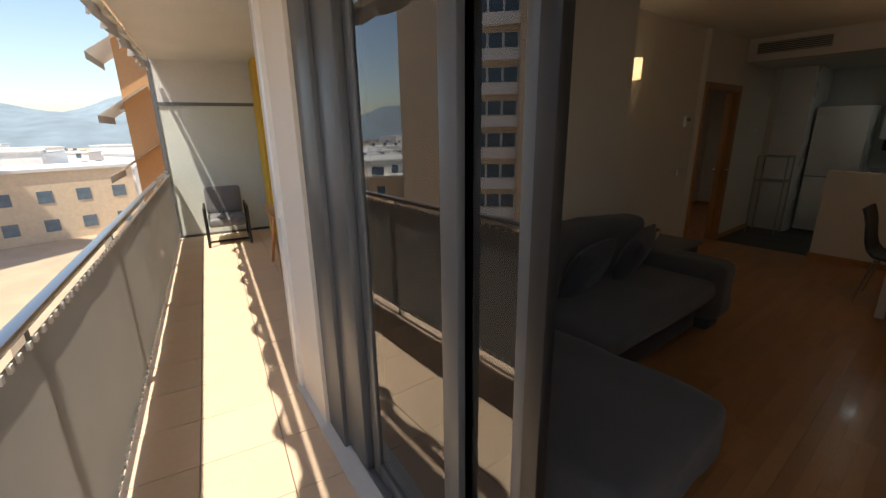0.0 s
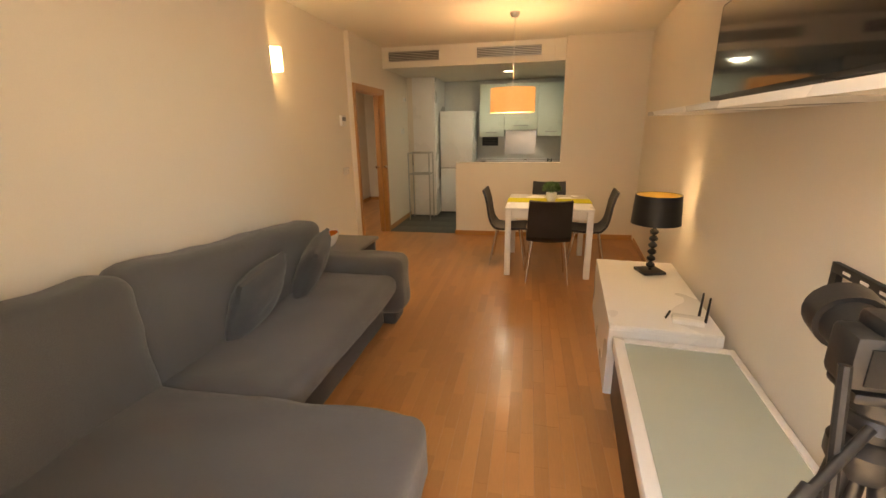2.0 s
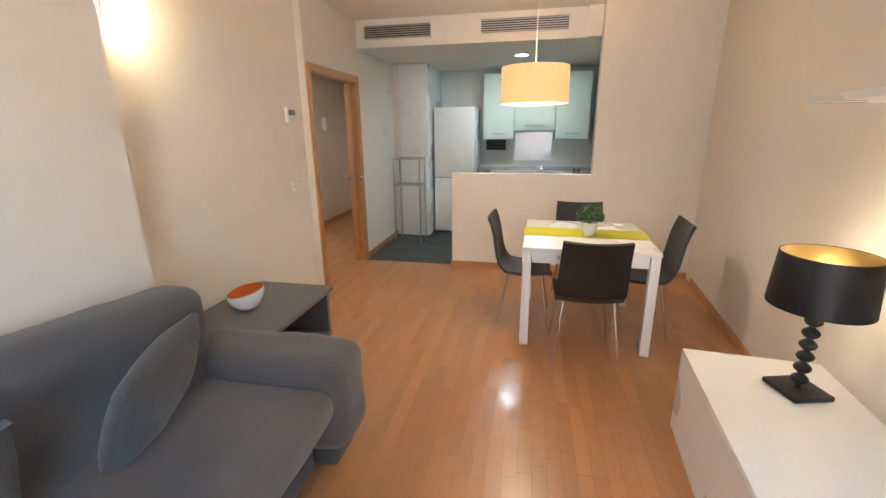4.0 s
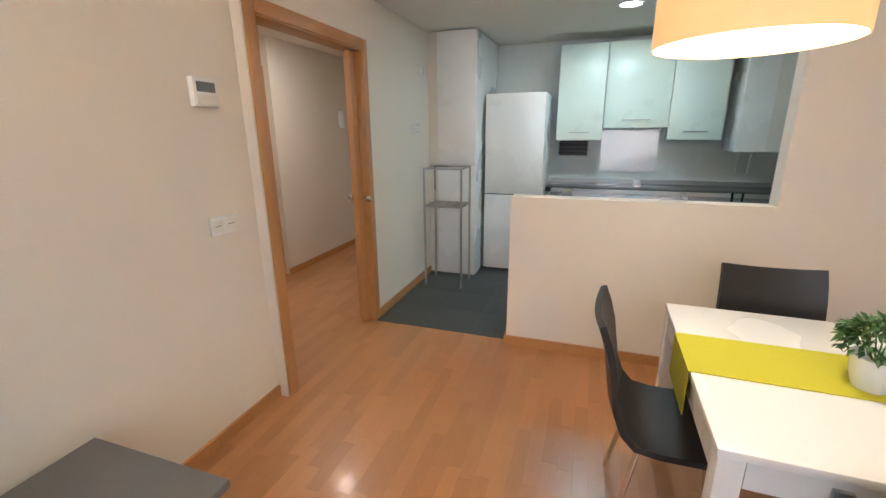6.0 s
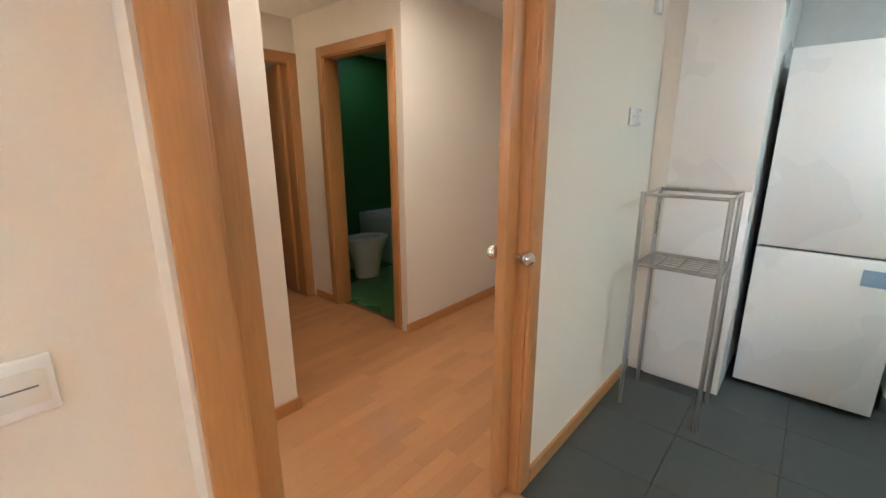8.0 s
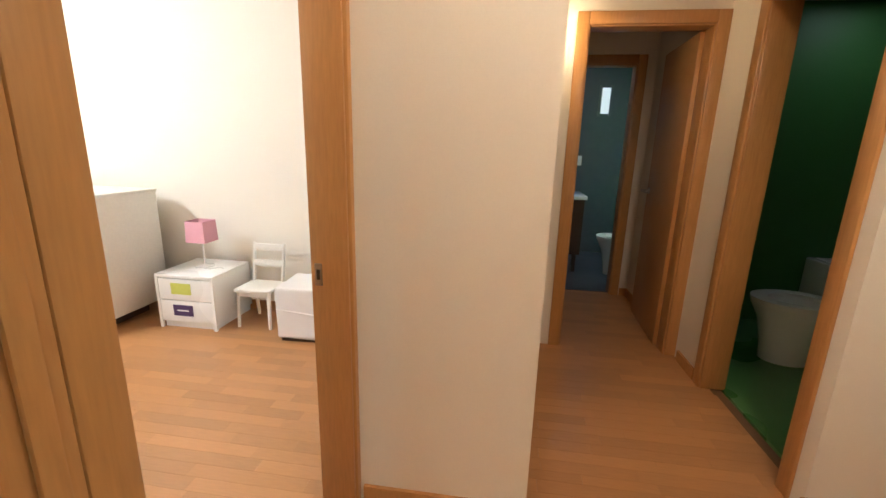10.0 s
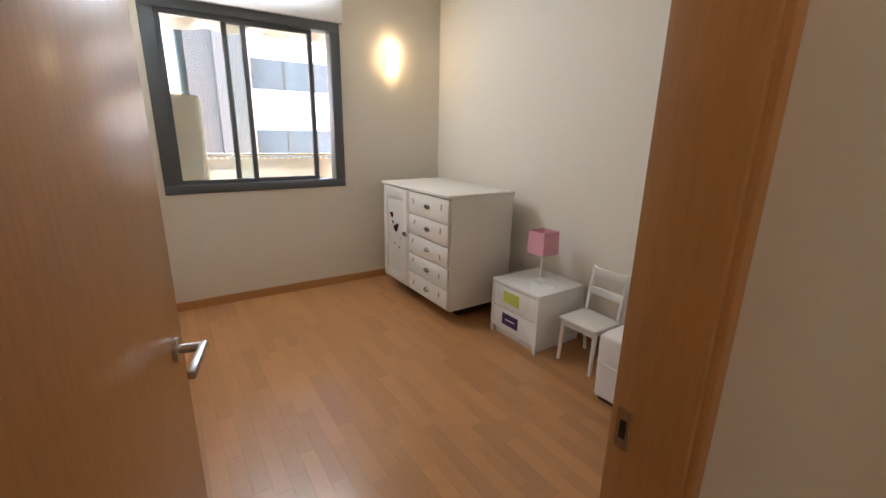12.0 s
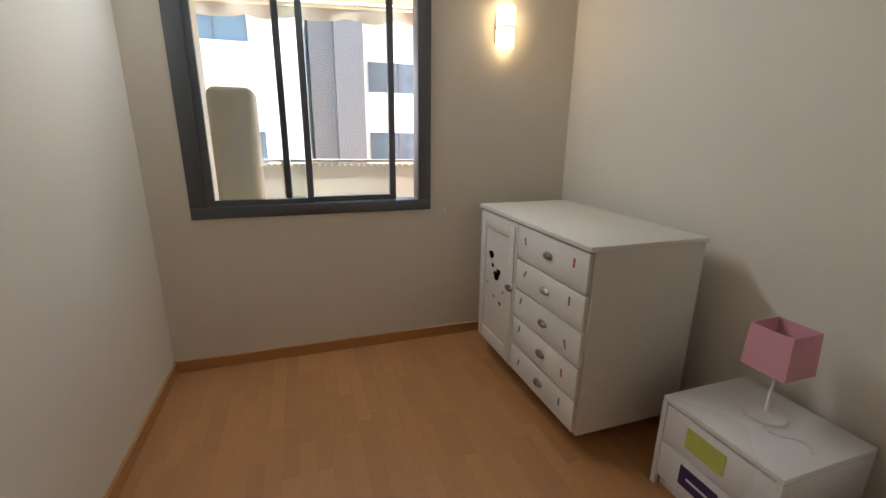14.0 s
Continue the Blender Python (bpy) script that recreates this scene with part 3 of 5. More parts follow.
def hills():
    bm = bmesh.new()
    n = 160
    rows = []
    for j, (r, h) in enumerate(((420, 0), (520, 0.55), (650, 1.0), (760, 0.7))):
        ring = []
        for i in range(n + 1):
            a = radians(80 + 200 * i / n)
            z = -9 + h * (34 + 24 * noise.noise(Vector((i * 0.06, j * 0.3, 2))) + 14 * noise.noise(Vector((i * 0.25, j, 9))))
            ring.append(bm.verts.new((r * math.cos(a), r * math.sin(a), z)))
        rows.append(ring)
    for a, b in zip(rows, rows[1:]):
        for i in range(n):
            bm.faces.new((a[i], a[i + 1], b[i + 1], b[i]))
    ob = new("backdrop", mesh_of("backdrop", bm, M_HAZY_HILL, True))
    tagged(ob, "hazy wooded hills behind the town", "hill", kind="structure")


hills()


def house(x, y, w, d, h, turn, mat, rows=2, cols=4):
    o = thing("town_house", "white flat-roofed town house", "house", pose(x, y, -9.0, 0, 0, turn), "town houses")
    block("wall", o, mat, (-w / 2, w / 2, -d / 2, d / 2, 0, h))
    block("roof", o, M_CONC, (-w / 2 - 0.2, w / 2 + 0.2, -d / 2 - 0.2, d / 2 + 0.2, h, h + 0.3))
    me = None
    for r in range(rows):
        for c in range(cols):
            if me is None:
                bm = bmesh.new()
                bx(bm, -0.6, 0.6, -0.03, 0.03, -0.6, 0.6)
                me = mesh_of("window", bm, M_BGLASS)
            for sx in (1,):
                wdw = new("window", me)
                wdw.parent = o
                wdw.location = (w / 2 + 0.02, -d / 2 + d * (c + 0.5) / cols, 1.6 + r * 2.9)
                wdw.rotation_euler = (0, 0, radians(90))
    return o


rnd = random.Random(4)
for i in range(105):
    dist = 55 + rnd.random() * 200
    ang = radians(148 + 68 * rnd.random())
    house(dist * math.cos(ang), dist * math.sin(ang) - 5, 7 + rnd.random() * 8, 8 + rnd.random() * 12, 3 + rnd.random() * 4.5, rnd.uniform(-25, 25), M_BUILD if rnd.random() < 0.8 else M_FACADE, 2, 4)


def ribbon(o, x0, x1, face, z0, z1, cols, glass, frame_mat):
    w = block("window", o, glass, (x0, x1, face, face + 0.04, z0, z1))
    for i in range(cols + 1):
        x = x0 + (x1 - x0) * i / cols
        block("frame", w, frame_mat, (x - 0.04, x + 0.04, face + 0.02, face + 0.09, z0, z1))
    block("sill", w, M_BUILD, (x0 - 0.1, x1 + 0.1, face - 0.02, face + 0.14, z0 - 0.14, z0))


def opposite_building():
    o = thing("apartment_block", "white rendered apartment block across the street", "building", pose(-4.5, -15.0, -9.0))
    block("wall", o, M_BUILD, (1.0, 13.0, -8, 0.0, 0, 17.0), (-14, -1.6, -9, -1.5, 0, 17.0))
    block("shaft", o, M_GREY, (-0.4, 0.6, -8, -0.9, 0, 17.0), (-1.6, -0.4, -8, -0.4, 0, 15.5))
    for r in range(5):
        z = 2.8 + r * 3.1
        ribbon(o, -7.5, -2.0, -1.5, z, z + 1.3, 4, M_BGLASS, M_ALU)
        if r % 2:
            ribbon(o, 2.9, 6.4, 0.0, z + 1.5, z + 3.1, 3, M_BGLASS, M_ALU)
        else:
            ribbon(o, 2.5, 4.1, 0.0, z - 0.4, z + 1.3, 2, M_BGLASS, M_WHITE)
        ribbon(o, 9.0, 11.0, 0.0, z, z + 1.2, 2, M_BGLASS, M_WHITE)
    block("parapet", o, M_BUILD, (1.0, 13.0, -0.3, 0.05, 17.0, 17.7))


opposite_building()


def tower():
    o = thing("apartment_tower", "sandstone coloured high-rise with ribbon windows", "building", pose(-38.0, -25.5, -9.0, 0, 0, -53))
    block("wall", o, M_FACADE, (-9, 9, -9, 0, 0, 46))
    block("shaft", o, M_FACADE, (-9, -3.4, 0, 1.4, 0, 48), (3.0, 9, 0, 1.4, 0, 48))
    for r in range(13):
        z = 2.2 + 3.2 * r
        w = block("window", o, M_BGLASS, (-3.3, 2.9, 0.0, 0.06, z, z + 1.35))
        for i in range(5):
            x = -3.3 + 6.2 * i / 4
            block("frame", w, M_CONC, (x - 0.12, x + 0.12, 0.03, 0.16, z, z + 1.35))
        block("balcony", o, M_BUILD, (-3.35, 2.95, 0.0, 0.55, z - 1.2, z - 0.1))


tower()

# ---- living room things ----


def sofa():
    s = thing("corner_sofa", "corner sofa with a chaise under a charcoal slipcover", "sofa")
    bm = bmesh.new()
    soft(bm, -1.66, -0.98, 1.25, 2.80, 0.02, 0.34, 0.04, 14, 0.006, seed=2)
    soft(bm, -1.66, -0.36, 0.42, 1.27, 0.02, 0.34, 0.05, 14, 0.006, seed=5)
    part("base", bm, M_CUSH, s, "dark skirt under the seat", True)
    bm = bmesh.new()
    soft(bm, -1.60, -0.87, 1.22, 2.84, 0.28, 0.455, 0.07, 20, 0.014, 3.0, seed=1)
    part("seat_cushion", bm, M_FABRIC, s, smooth=True)
    bm = bmesh.new()
    soft(bm, -1.60, -0.24, 0.36, 1.25, 0.14, 0.455, 0.075, 22, 0.016, 3.0, seed=9)
    part("chaise_cushion", bm, M_FABRIC, s, smooth=True)
    for k, (y0, y1) in enumerate(((0.40, 1.25), (1.22, 2.92))):
        bm = bmesh.new()
        soft(bm, -1.77, -1.50, y0, y1, 0.28, 0.985 - 0.01 * k, 0.10, 18, 0.018, 2.6, seed=3 + k)
        for v in bm.verts:
            v.co.x += 0.16 * max(0, (0.62 - v.co.z)) if v.co.x > -1.6 else 0
            v.co.z -= 0.15 * max(0, v.co.z - 0.45) * max(0, v.co.y - 1.4)
        part("backrest", bm, M_FABRIC, s, smooth=True)
    bm = bmesh.new()
    soft(bm, -1.70, -0.83, 2.78, 3.10, 0.10, 0.57, 0.09, 18, 0.014, 3.2, seed=11)
    part("arm", bm, M_FABRIC, s, smooth=True)
    bm = bmesh.new()
    soft(bm, -1.66, -0.90, 2.83, 3.07, 0.0, 0.14, 0.03, 6, 0.0)
    part("arm_base", bm, M_CUSH, s, smooth=True)


sofa()


def cushion(m, seed):
    c = thing("throw_cushion", "dark grey scatter cushion leaning on the sofa back", "cushion", m, "scatter cushions")
    bm = bmesh.new()
    bmesh.ops.create_cube(bm, size=2)
    bmesh.ops.subdivide_edges(bm, edges=bm.edges[:], cuts=12, use_grid_fill=True)
    for v in bm.verts:
        x, y, z = v.co
        t = max(0.0, (1 - abs(x) ** 2.6)) ** 0.5 * max(0.0, (1 - abs(z) ** 2.6)) ** 0.5
        v.co = Vector((x * 0.21, y * (0.012 + 0.075 * t), z * 0.21))
        v.co += Vector((0, 0.008, 0)) * noise.noise(v.co * 14 + Vector((seed, 0, 0)))
    part("cover", bm, M_CUSH, c, smooth=True)


cushion(pose(-1.37, 1.80, 0.645, -26, 8, -90), 1)
cushion(pose(-1.36, 2.42, 0.635, -28, 10, -75), 2)


def side_table():
    s = thing("side_table", "grey laminate low table with an open shelf on castors", "table", pose(-2.03, 3.115, 0))
    w, d = 0.60, 0.855
    block("tabletop", s, M_GREY, (0, w, 0, d, 0.42, 0.45), bevel=0.003)
    block("shelf", s, M_GREY, (0.02, w - 0.02, 0.02, d - 0.02, 0.09, 0.115), bevel=0.002)
    block("side_panel", s, M_GREY, (0.02, w - 0.03, d - 0.05, d - 0.02, 0.115, 0.42))
    block("side_panel", s, M_GREY, (0.02, w - 0.03, 0.02, 0.05, 0.115, 0.42))
    block("back_panel", s, M_GREY, (0.02, 0.04, 0.05, d - 0.05, 0.115, 0.42))
    for x in (0.07, w - 0.06):
        for y in (0.07, d - 0.06):
            bm = bmesh.new()
            tube(bm, (x - 0.014, y, 0.032), (x + 0.014, y, 0.032), 0.032, seg=16)
            bx(bm, x - 0.022, x + 0.022, y - 0.02, y + 0.02, 0.05, 0.09)
            part("castor", bm, M_BLACK, s)


side_table()


def bowl():
    b = thing("fruit_bowl", "white bowl with an orange glazed inside", "bowl", pose(-1.78, 3.50, 0.452) @ Matrix.Scale(0.88, 4))
    bm = bmesh.new()
    outer = [(0.05, 0.0), (0.085, 0.03), (0.115, 0.075), (0.128, 0.115), (0.125, 0.14)]
    lathe(bm, [(0.001, 0.0)] + outer + [(0.120, 0.14), (0.122, 0.115)], 32)
    for v in bm.verts:
        v.co.z += 0.13 * max(0, v.co.z) * (v.co.y / 0.128 + v.co.x / 0.128)
    part("body", bm, M_CERAMIC, b, smooth=True)
    bm = bmesh.new()
    lathe(bm, [(0.001, 0.018), (0.05, 0.022), (0.085, 0.045), (0.108, 0.082), (0.119, 0.118), (0.1185, 0.137)], 32)
    for v in bm.verts:
        v.co.z += 0.13 * max(0, v.co.z) * (v.co.y / 0.128 + v.co.x / 0.128)
    bmesh.ops.solidify(bm, geom=bm.faces[:], thickness=0.002)
    part("inside", bm, M_ORANGE, b, "orange glaze", True)


bowl()


def dining_table():
    t = thing("dining_table", "white lacquered square dining table", "table", pose(0.345, 4.645, 0, 0, 0, -1.5))
    h = 0.445
    block("tabletop", t, M_WHITE, (-h, h, -0.47, 0.47, 0.715, 0.74), bevel=0.003)
    block("apron", t, M_WHITE, (-h + 0.07, h - 0.07, -0.455, -0.435, 0.63, 0.715))
    block("apron", t, M_WHITE, (-h + 0.07, h - 0.07, 0.435, 0.455, 0.63, 0.715))
    block("apron", t, M_WHITE, (-h + 0.01, -h + 0.03, -0.40, 0.40, 0.63, 0.715))
    block("apron", t, M_WHITE, (h - 0.03, h - 0.01, -0.40, 0.40, 0.63, 0.715))
    block("latch", t, M_STEEL, (-0.21, -0.17, -0.468, -0.455, 0.665, 0.69), bevel=0.002)
    for x in (-h + 0.005, h - 0.065):
        for y in (-0.465, 0.405):
            block("leg", t, M_WHITE, (x, x + 0.06, y, y + 0.06, 0, 0.715), bevel=0.003)
    r = thing("table_runner", "lime green cloth runner across the table", "table runner", pose(0.345, 4.645, 0.7415, 0, 0, -1.5))
    block("cloth", r, M_LIME, (-0.449, 0.449, -0.12, 0.16, 0, 0.003), (-0.452, -0.449, -0.12, 0.16, -0.16, 0.003), (0.449, 0.452, -0.12, 0.16, -0.16, 0.003))


dining_table()


def plant():
    p = thing("potted_plant", "small bushy green plant in a white pot on the table", "plant", pose(0.37, 4.60, 0.745))
    bm = bmesh.new()
    lathe(bm, [(0.001, 0), (0.042, 0), (0.055, 0.05), (0.060, 0.10), (0.054, 0.10), (0.050, 0.085), (0.001, 0.085)], 24)
    part("pot", bm, M_CERAMIC, p, smooth=True)
    bm = bmesh.new()
    rn = random.Random(7)
    for i in range(520):
        a, e = rn.uniform(0, 6.283), math.asin(rn.uniform(-0.25, 1))
        r = 0.105 * rn.uniform(0.45, 1.0) ** 0.6
        c = Vector((r * math.cos(e) * math.cos(a), r * math.cos(e) * math.sin(a), 0.135 + 0.8 * r * math.sin(e)))
        m = Matrix.Translation(c) @ Euler((rn.uniform(-1, 1), rn.uniform(-1, 1), a)).to_matrix().to_4x4()
        s = rn.uniform(0.009, 0.016)
        vs = [bm.verts.new(m @ Vector(q)) for q in ((-s, 0, 0), (0, -s * 0.6, 0.003), (s * 1.2, 0, 0), (0, s * 0.6, 0.003))]
        bm.faces.new(vs)
    tagged(part("foliage", bm, M_LEAF, p, "small dense green leaves"), kind="stuff")
    bm = bmesh.new()
    for i in range(9):
        a = i * 0.7
        tube(bm, (0.01 * math.cos(a), 0.01 * math.sin(a), 0.085), (0.05 * math.cos(a), 0.05 * math.sin(a), 0.16), 0.002, seg=5)
    part("stem", bm, M_LEAF, p)


plant()


def dining_chair(m):
    c = thing("dining_chair", "black leatherette dining chair on thin chrome legs", "chair", m, "chairs round the dining table")
    prof = [(0.20, 0.445), (0.16, 0.452), (0.05, 0.440), (-0.08, 0.436), (-0.15, 0.447), (-0.19, 0.49), (-0.215, 0.56), (-0.228, 0.64), (-0.24, 0.72), (-0.262, 0.80), (-0.285, 0.86)]
    seat_end = 5

    def shell(pts, w0, w1):
        bm = bmesh.new()
        rows = []
        n = 10
        for k, (y, z) in enumerate(pts):
            w = w0 + (w1 - w0) * k / (len(pts) - 1)
            rows.append([bm.verts.new((-w + 2 * w * i / n, y + 0.018 * (abs(2 * i / n - 1)) ** 2, z + 0.012 * (abs(2 * i / n - 1)) ** 2)) for i in range(n + 1)])
        for a, b in zip(rows, rows[1:]):
            for i in range(n):
                bm.faces.new((a[i], a[i + 1], b[i + 1], b[i]))
        bmesh.ops.recalc_face_normals(bm, faces=bm.faces[:])
        bmesh.ops.solidify(bm, geom=bm.faces[:], thickness=0.022)
        return bm
    part("seat", shell(prof[:seat_end + 1], 0.205, 0.212), M_LEATHER, c, smooth=True)
    part("backrest", shell(prof[seat_end:], 0.212, 0.20), M_LEATHER, c, smooth=True)
    for sx in (-1, 1):
        for y0, y1 in ((0.13, 0.20), (-0.12, -0.20)):
            bm = bmesh.new()
            tube(bm, (sx * 0.16, y0, 0.43), (sx * 0.21, y1, 0.0), 0.011, 0.009, 10)
            part("leg", bm, M_CHROME, c, smooth=True)
    bm = bmesh.new()
    tube(bm, (-0.16, 0.13, 0.428), (0.16, 0.13, 0.428), 0.009)
    tube(bm, (-0.16, -0.12, 0.428), (0.16, -0.12, 0.428), 0.009)
    part("seat_frame", bm, M_CHROME, c, smooth=True)
    return c


ch = dining_chair(pose(0.325, 4.18, 0, 0, 0, 2))
copy_thing(ch, pose(-0.09, 4.70, 0, 0, 0, -92))
copy_thing(ch, pose(0.38, 5.12, 0, 0, 0, 180))
copy_thing(ch, pose(0.775, 4.66, 0, 0, 0, 86))


def pendant():
    p = thing("pendant_lamp", "orange cloth drum pendant lamp over the table", "lamp", pose(-0.08, 4.60, 0))
    bm = bmesh.new()
    lathe(bm, [(0.235, 1.69), (0.235, 1.935), (0.231, 1.935), (0.231, 1.69)], 48, closed=True)
    part("shade", bm, M_PENDANT, p, "glowing orange cloth drum", True)
    bm = bmesh.new()
    lathe(bm, [(0.001, 1.702), (0.230, 1.702), (0.230, 1.698), (0.001, 1.698)], 48)
    d = part("diffuser", bm, M_DIFF, p, "white glowing diffuser", True)
    d.visible_shadow = False
    bm = bmesh.new()
    tube(bm, (0, 0, 1.9), (0, 0, 2.62), 0.003, seg=8)
    part("cord", bm, M_WHITE, p)
    bm = bmesh.new()
    lathe(bm, [(0.001, 2.60), (0.03, 2.60), (0.05, 2.63), (0.05, 2.65), (0.001, 2.65)], 24)
    part("ceiling_rose", bm, M_STEEL, p, smooth=True)
    bm = bmesh.new()
    for k in range(3):
        a = k * 2.094
        tube(bm, (0, 0, 1.925), (0.231 * math.cos(a), 0.231 * math.sin(a), 1.925), 0.002, seg=6)
    part("spider", bm, M_STEEL, p)


pendant()


def sconce(name, m, label, w=0.07, h=0.15, bulge=0.07, band=False, glass=None):
    s = thing(name, label, "wall lamp", m)
    block("back_plate", s, M_WHITE, (-w * 0.5, w * 0.5, 0.0, 0.012, -h * 0.35, h * 0.35))
    bm = bmesh.new()
    n = 10
    rows = []
    for z in (-h / 2, -h / 6, h / 6, h / 2):
        rows.append([bm.verts.new((w / 2 * math.cos(math.pi * i / n), 0.012 + bulge * math.sin(math.pi * i / n), z)) for i in range(n + 1)])
    for a, b in zip(rows, rows[1:]):
        for i in range(n):
            bm.faces.new((a[i], a[i + 1], b[i + 1], b[i]))
    bmesh.ops.solidify(bm, geom=bm.faces[:], thickness=0.003)
    o = part("shade", bm, glass or M_SCONCE, s, "curved glass", True)
    o.visible_shadow = False
    if band:
        bm = bmesh.new()
        pts = [((w / 2 + 0.003) * math.cos(math.pi * i / n), 0.012 + (bulge + 0.003) * math.sin(math.pi * i / n)) for i in range(n + 1)]
        for (xa, ya), (xb, yb) in zip(pts, pts[1:]):
            tube(bm, (xa, ya, 0), (xb, yb, 0), 0.006, seg=6)
        part("band", bm, M_STEEL, s)


sconce("wall_lamp", pose(-2.06, 3.24, 2.11, 0, 0, -90), "warm glowing wall lamp over the sofa end", 0.15, 0.18, 0.15)
sconce("wall_lamp", pose(-4.36, 1.69, 1.97, 0, 0, 0), "glowing glass wall lamp beside the bedroom window", 0.11, 0.23, 0.07, True)
sconce("wall_lamp", pose(-4.50, 5.75, 1.98, 0, 0, 0), "small white wall lamp in the corridor", 0.10, 0.14, 0.06)
sconce("wall_lamp", pose(-3.405, 7.95, 1.62, 0, 0, -90), "plain unlit white wall lamp in the hall", 0.09, 0.20, 0.05, glass=M_OFFWHITE)


def bench():
    b = thing("tv_bench", "white lacquered low bench with an open end", "bench", ROOM @ pose(0.40, 2.36, 0))
    w, d, h = 0.58, 1.30, 0.45
    block("top", b, M_WHITE, (0, w, 0, d, h - 0.03, h), bevel=0.003)
    block("bottom", b, M_WHITE, (0, w, 0, d, 0.0, 0.04))
    block("side_panel", b, M_WHITE, (0, 0.025, 0.0, d, 0.04, h - 0.03))
    block("back_panel", b, M_WHITE, (w - 0.025, w, 0.0, d, 0.04, h - 0.03))
    block("end_panel", b, M_WHITE, (0.025, w - 0.025, 0, 0.025, 0.04, h - 0.03))
    block("divider", b, M_WHITE, (0.025, w - 0.025, d - 0.34, d - 0.32, 0.04, h - 0.03))
    block("knob", b, M_BLACK, (0.2, 0.225, d - 0.32, d - 0.31, 0.24, 0.265))
    g = thing("glass_top_cabinet", "low white cabinet with a frosted glass top and dark side", "cabinet", ROOM @ pose(0.42, 0.98, 0))
    w, d, h = 0.60, 1.35, 0.385
    block("body", g, M_DARKWOOD, (0.02, w, 0.0, d, 0.0, h - 0.04))
    block("front_rail", g, M_WHITE, (0, 0.055, 0, d, h - 0.06, h + 0.012), bevel=0.006)
    block("back_rail", g, M_WHITE, (w - 0.03, w, 0, d, h - 0.04, h + 0.008), bevel=0.004)
    block("end_rail", g, M_WHITE, (0.055, w - 0.03, d - 0.05, d, h - 0.04, h + 0.006))
    block("glass", g, M_BENCHGLASS, (0.055, w - 0.03, 0.006, d - 0.05, h - 0.01, h))
    block("edge_strip", g, M_BLACK, (0.02, w, -0.006, 0.006, h - 0.03, h - 0.004))
    l = thing("low_cabinet", "plain white low cabinet below the tripod", "cabinet", ROOM @ pose(0.46, 0.46, 0))
    block("body", l, M_WHITE, (0, 0.56, 0, 0.508, 0.0, 0.30), bevel=0.004)
    block("side_panel", l, M_DARKWOOD, (-0.012, 0.0, 0, 0.508, 0.0, 0.30))


bench()


def table_lamp():
    t = thing("table_lamp", "black table lamp with a turned bead stem", "lamp", ROOM @ pose(0.77, 3.385, 0.451, 0, 0, 20))
    block("base", t, M_BLACK, (-0.085, 0.085, -0.085, 0.085, 0, 0.022), bevel=0.005)
    bm = bmesh.new()
    pts = [(0.012, 0.022)]
    for k in range(6):
        z = 0.035 + k * 0.052
        for j in range(7):
            a = math.pi * j / 6
            pts.append((0.010 + 0.022 * math.sin(a), z + 0.05 * j / 6))
    pts += [(0.012, 0.36), (0.008, 0.42), (0.001, 0.42)]
    lathe(bm, pts, 20)
    part("stem", bm, M_BLACK, t, "black stacked bead stem", True)
    bm = bmesh.new()
    lathe(bm, [(0.172, 0.385), (0.158, 0.60), (0.155, 0.60), (0.169, 0.385)], 40, closed=True)
    part("shade", bm, M_BLACK, t, "black drum shade", True)
    bm = bmesh.new()
    lathe(bm, [(0.1685, 0.387), (0.1545, 0.598)], 40)
    bmesh.ops.solidify(bm, geom=bm.faces[:], thickness=0.001)
    part("lining", bm, M_GOLD, t, "gold shade lining", True)
    bm = bmesh.new()
    bmesh.ops.create_uvsphere(bm, u_segments=14, v_segments=8, radius=0.028, matrix=Matrix.Translation((0, 0, 0.46)))
    o = part("bulb", bm, glowing("bulb_glow", (1.0, 0.75, 0.4), 2), t, "lit bulb", True)
    o.visible_shadow = False


table_lamp()


def router():
    r = thing("router", "white wireless router with two black aerials", "router", ROOM @ pose(0.83, 2.50, 0.451, 0, 0, -8))
    block("body", r, M_WHITE, (-0.08, 0.08, -0.05, 0.05, 0, 0.028), bevel=0.006)
    for x, y in ((0.06, 0.05), (0.085, -0.02)):
        bm = bmesh.new()
        tube(bm, (x, y, 0.02), (x + 0.006, y, 0.17), 0.008, 0.005, 10)
        part("aerial", bm, M_BLACK, r, smooth=True)
    p = thing("pen_stand", "small black stick beside the router", "pen", ROOM @ pose(0.72, 2.52, 0.452))
    bm = bmesh.new()
    tube(bm, (0, 0, 0.006), (0.03, 0.05, 0.03), 0.006)
    part("body", bm, M_BLACK, p)


router()


def tv():
    s = structure("shelf", M_WHITE, (0.66, 1.033, 0.62, 3.55, 1.605, 1.632), m=ROOM, label="deep white wall shelf under the television", category="shelf")
    t = thing("television", "large black flat television on the wall shelf", "television", ROOM @ pose(0.70, 0.86, 1.633))
    block("casing", t, M_BLACK, (0.0, 0.05, 0.0, 1.36, 0.01, 0.39), bevel=0.006)
    block("screen", t, M_SCREEN, (-0.004, 0.0, 0.012, 1.348, 0.025, 0.378), label="glossy dark screen")
    block("stand", t, M_BLACK, (-0.02, 0.12, 0.40, 0.95, 0.0, 0.012))


tv()


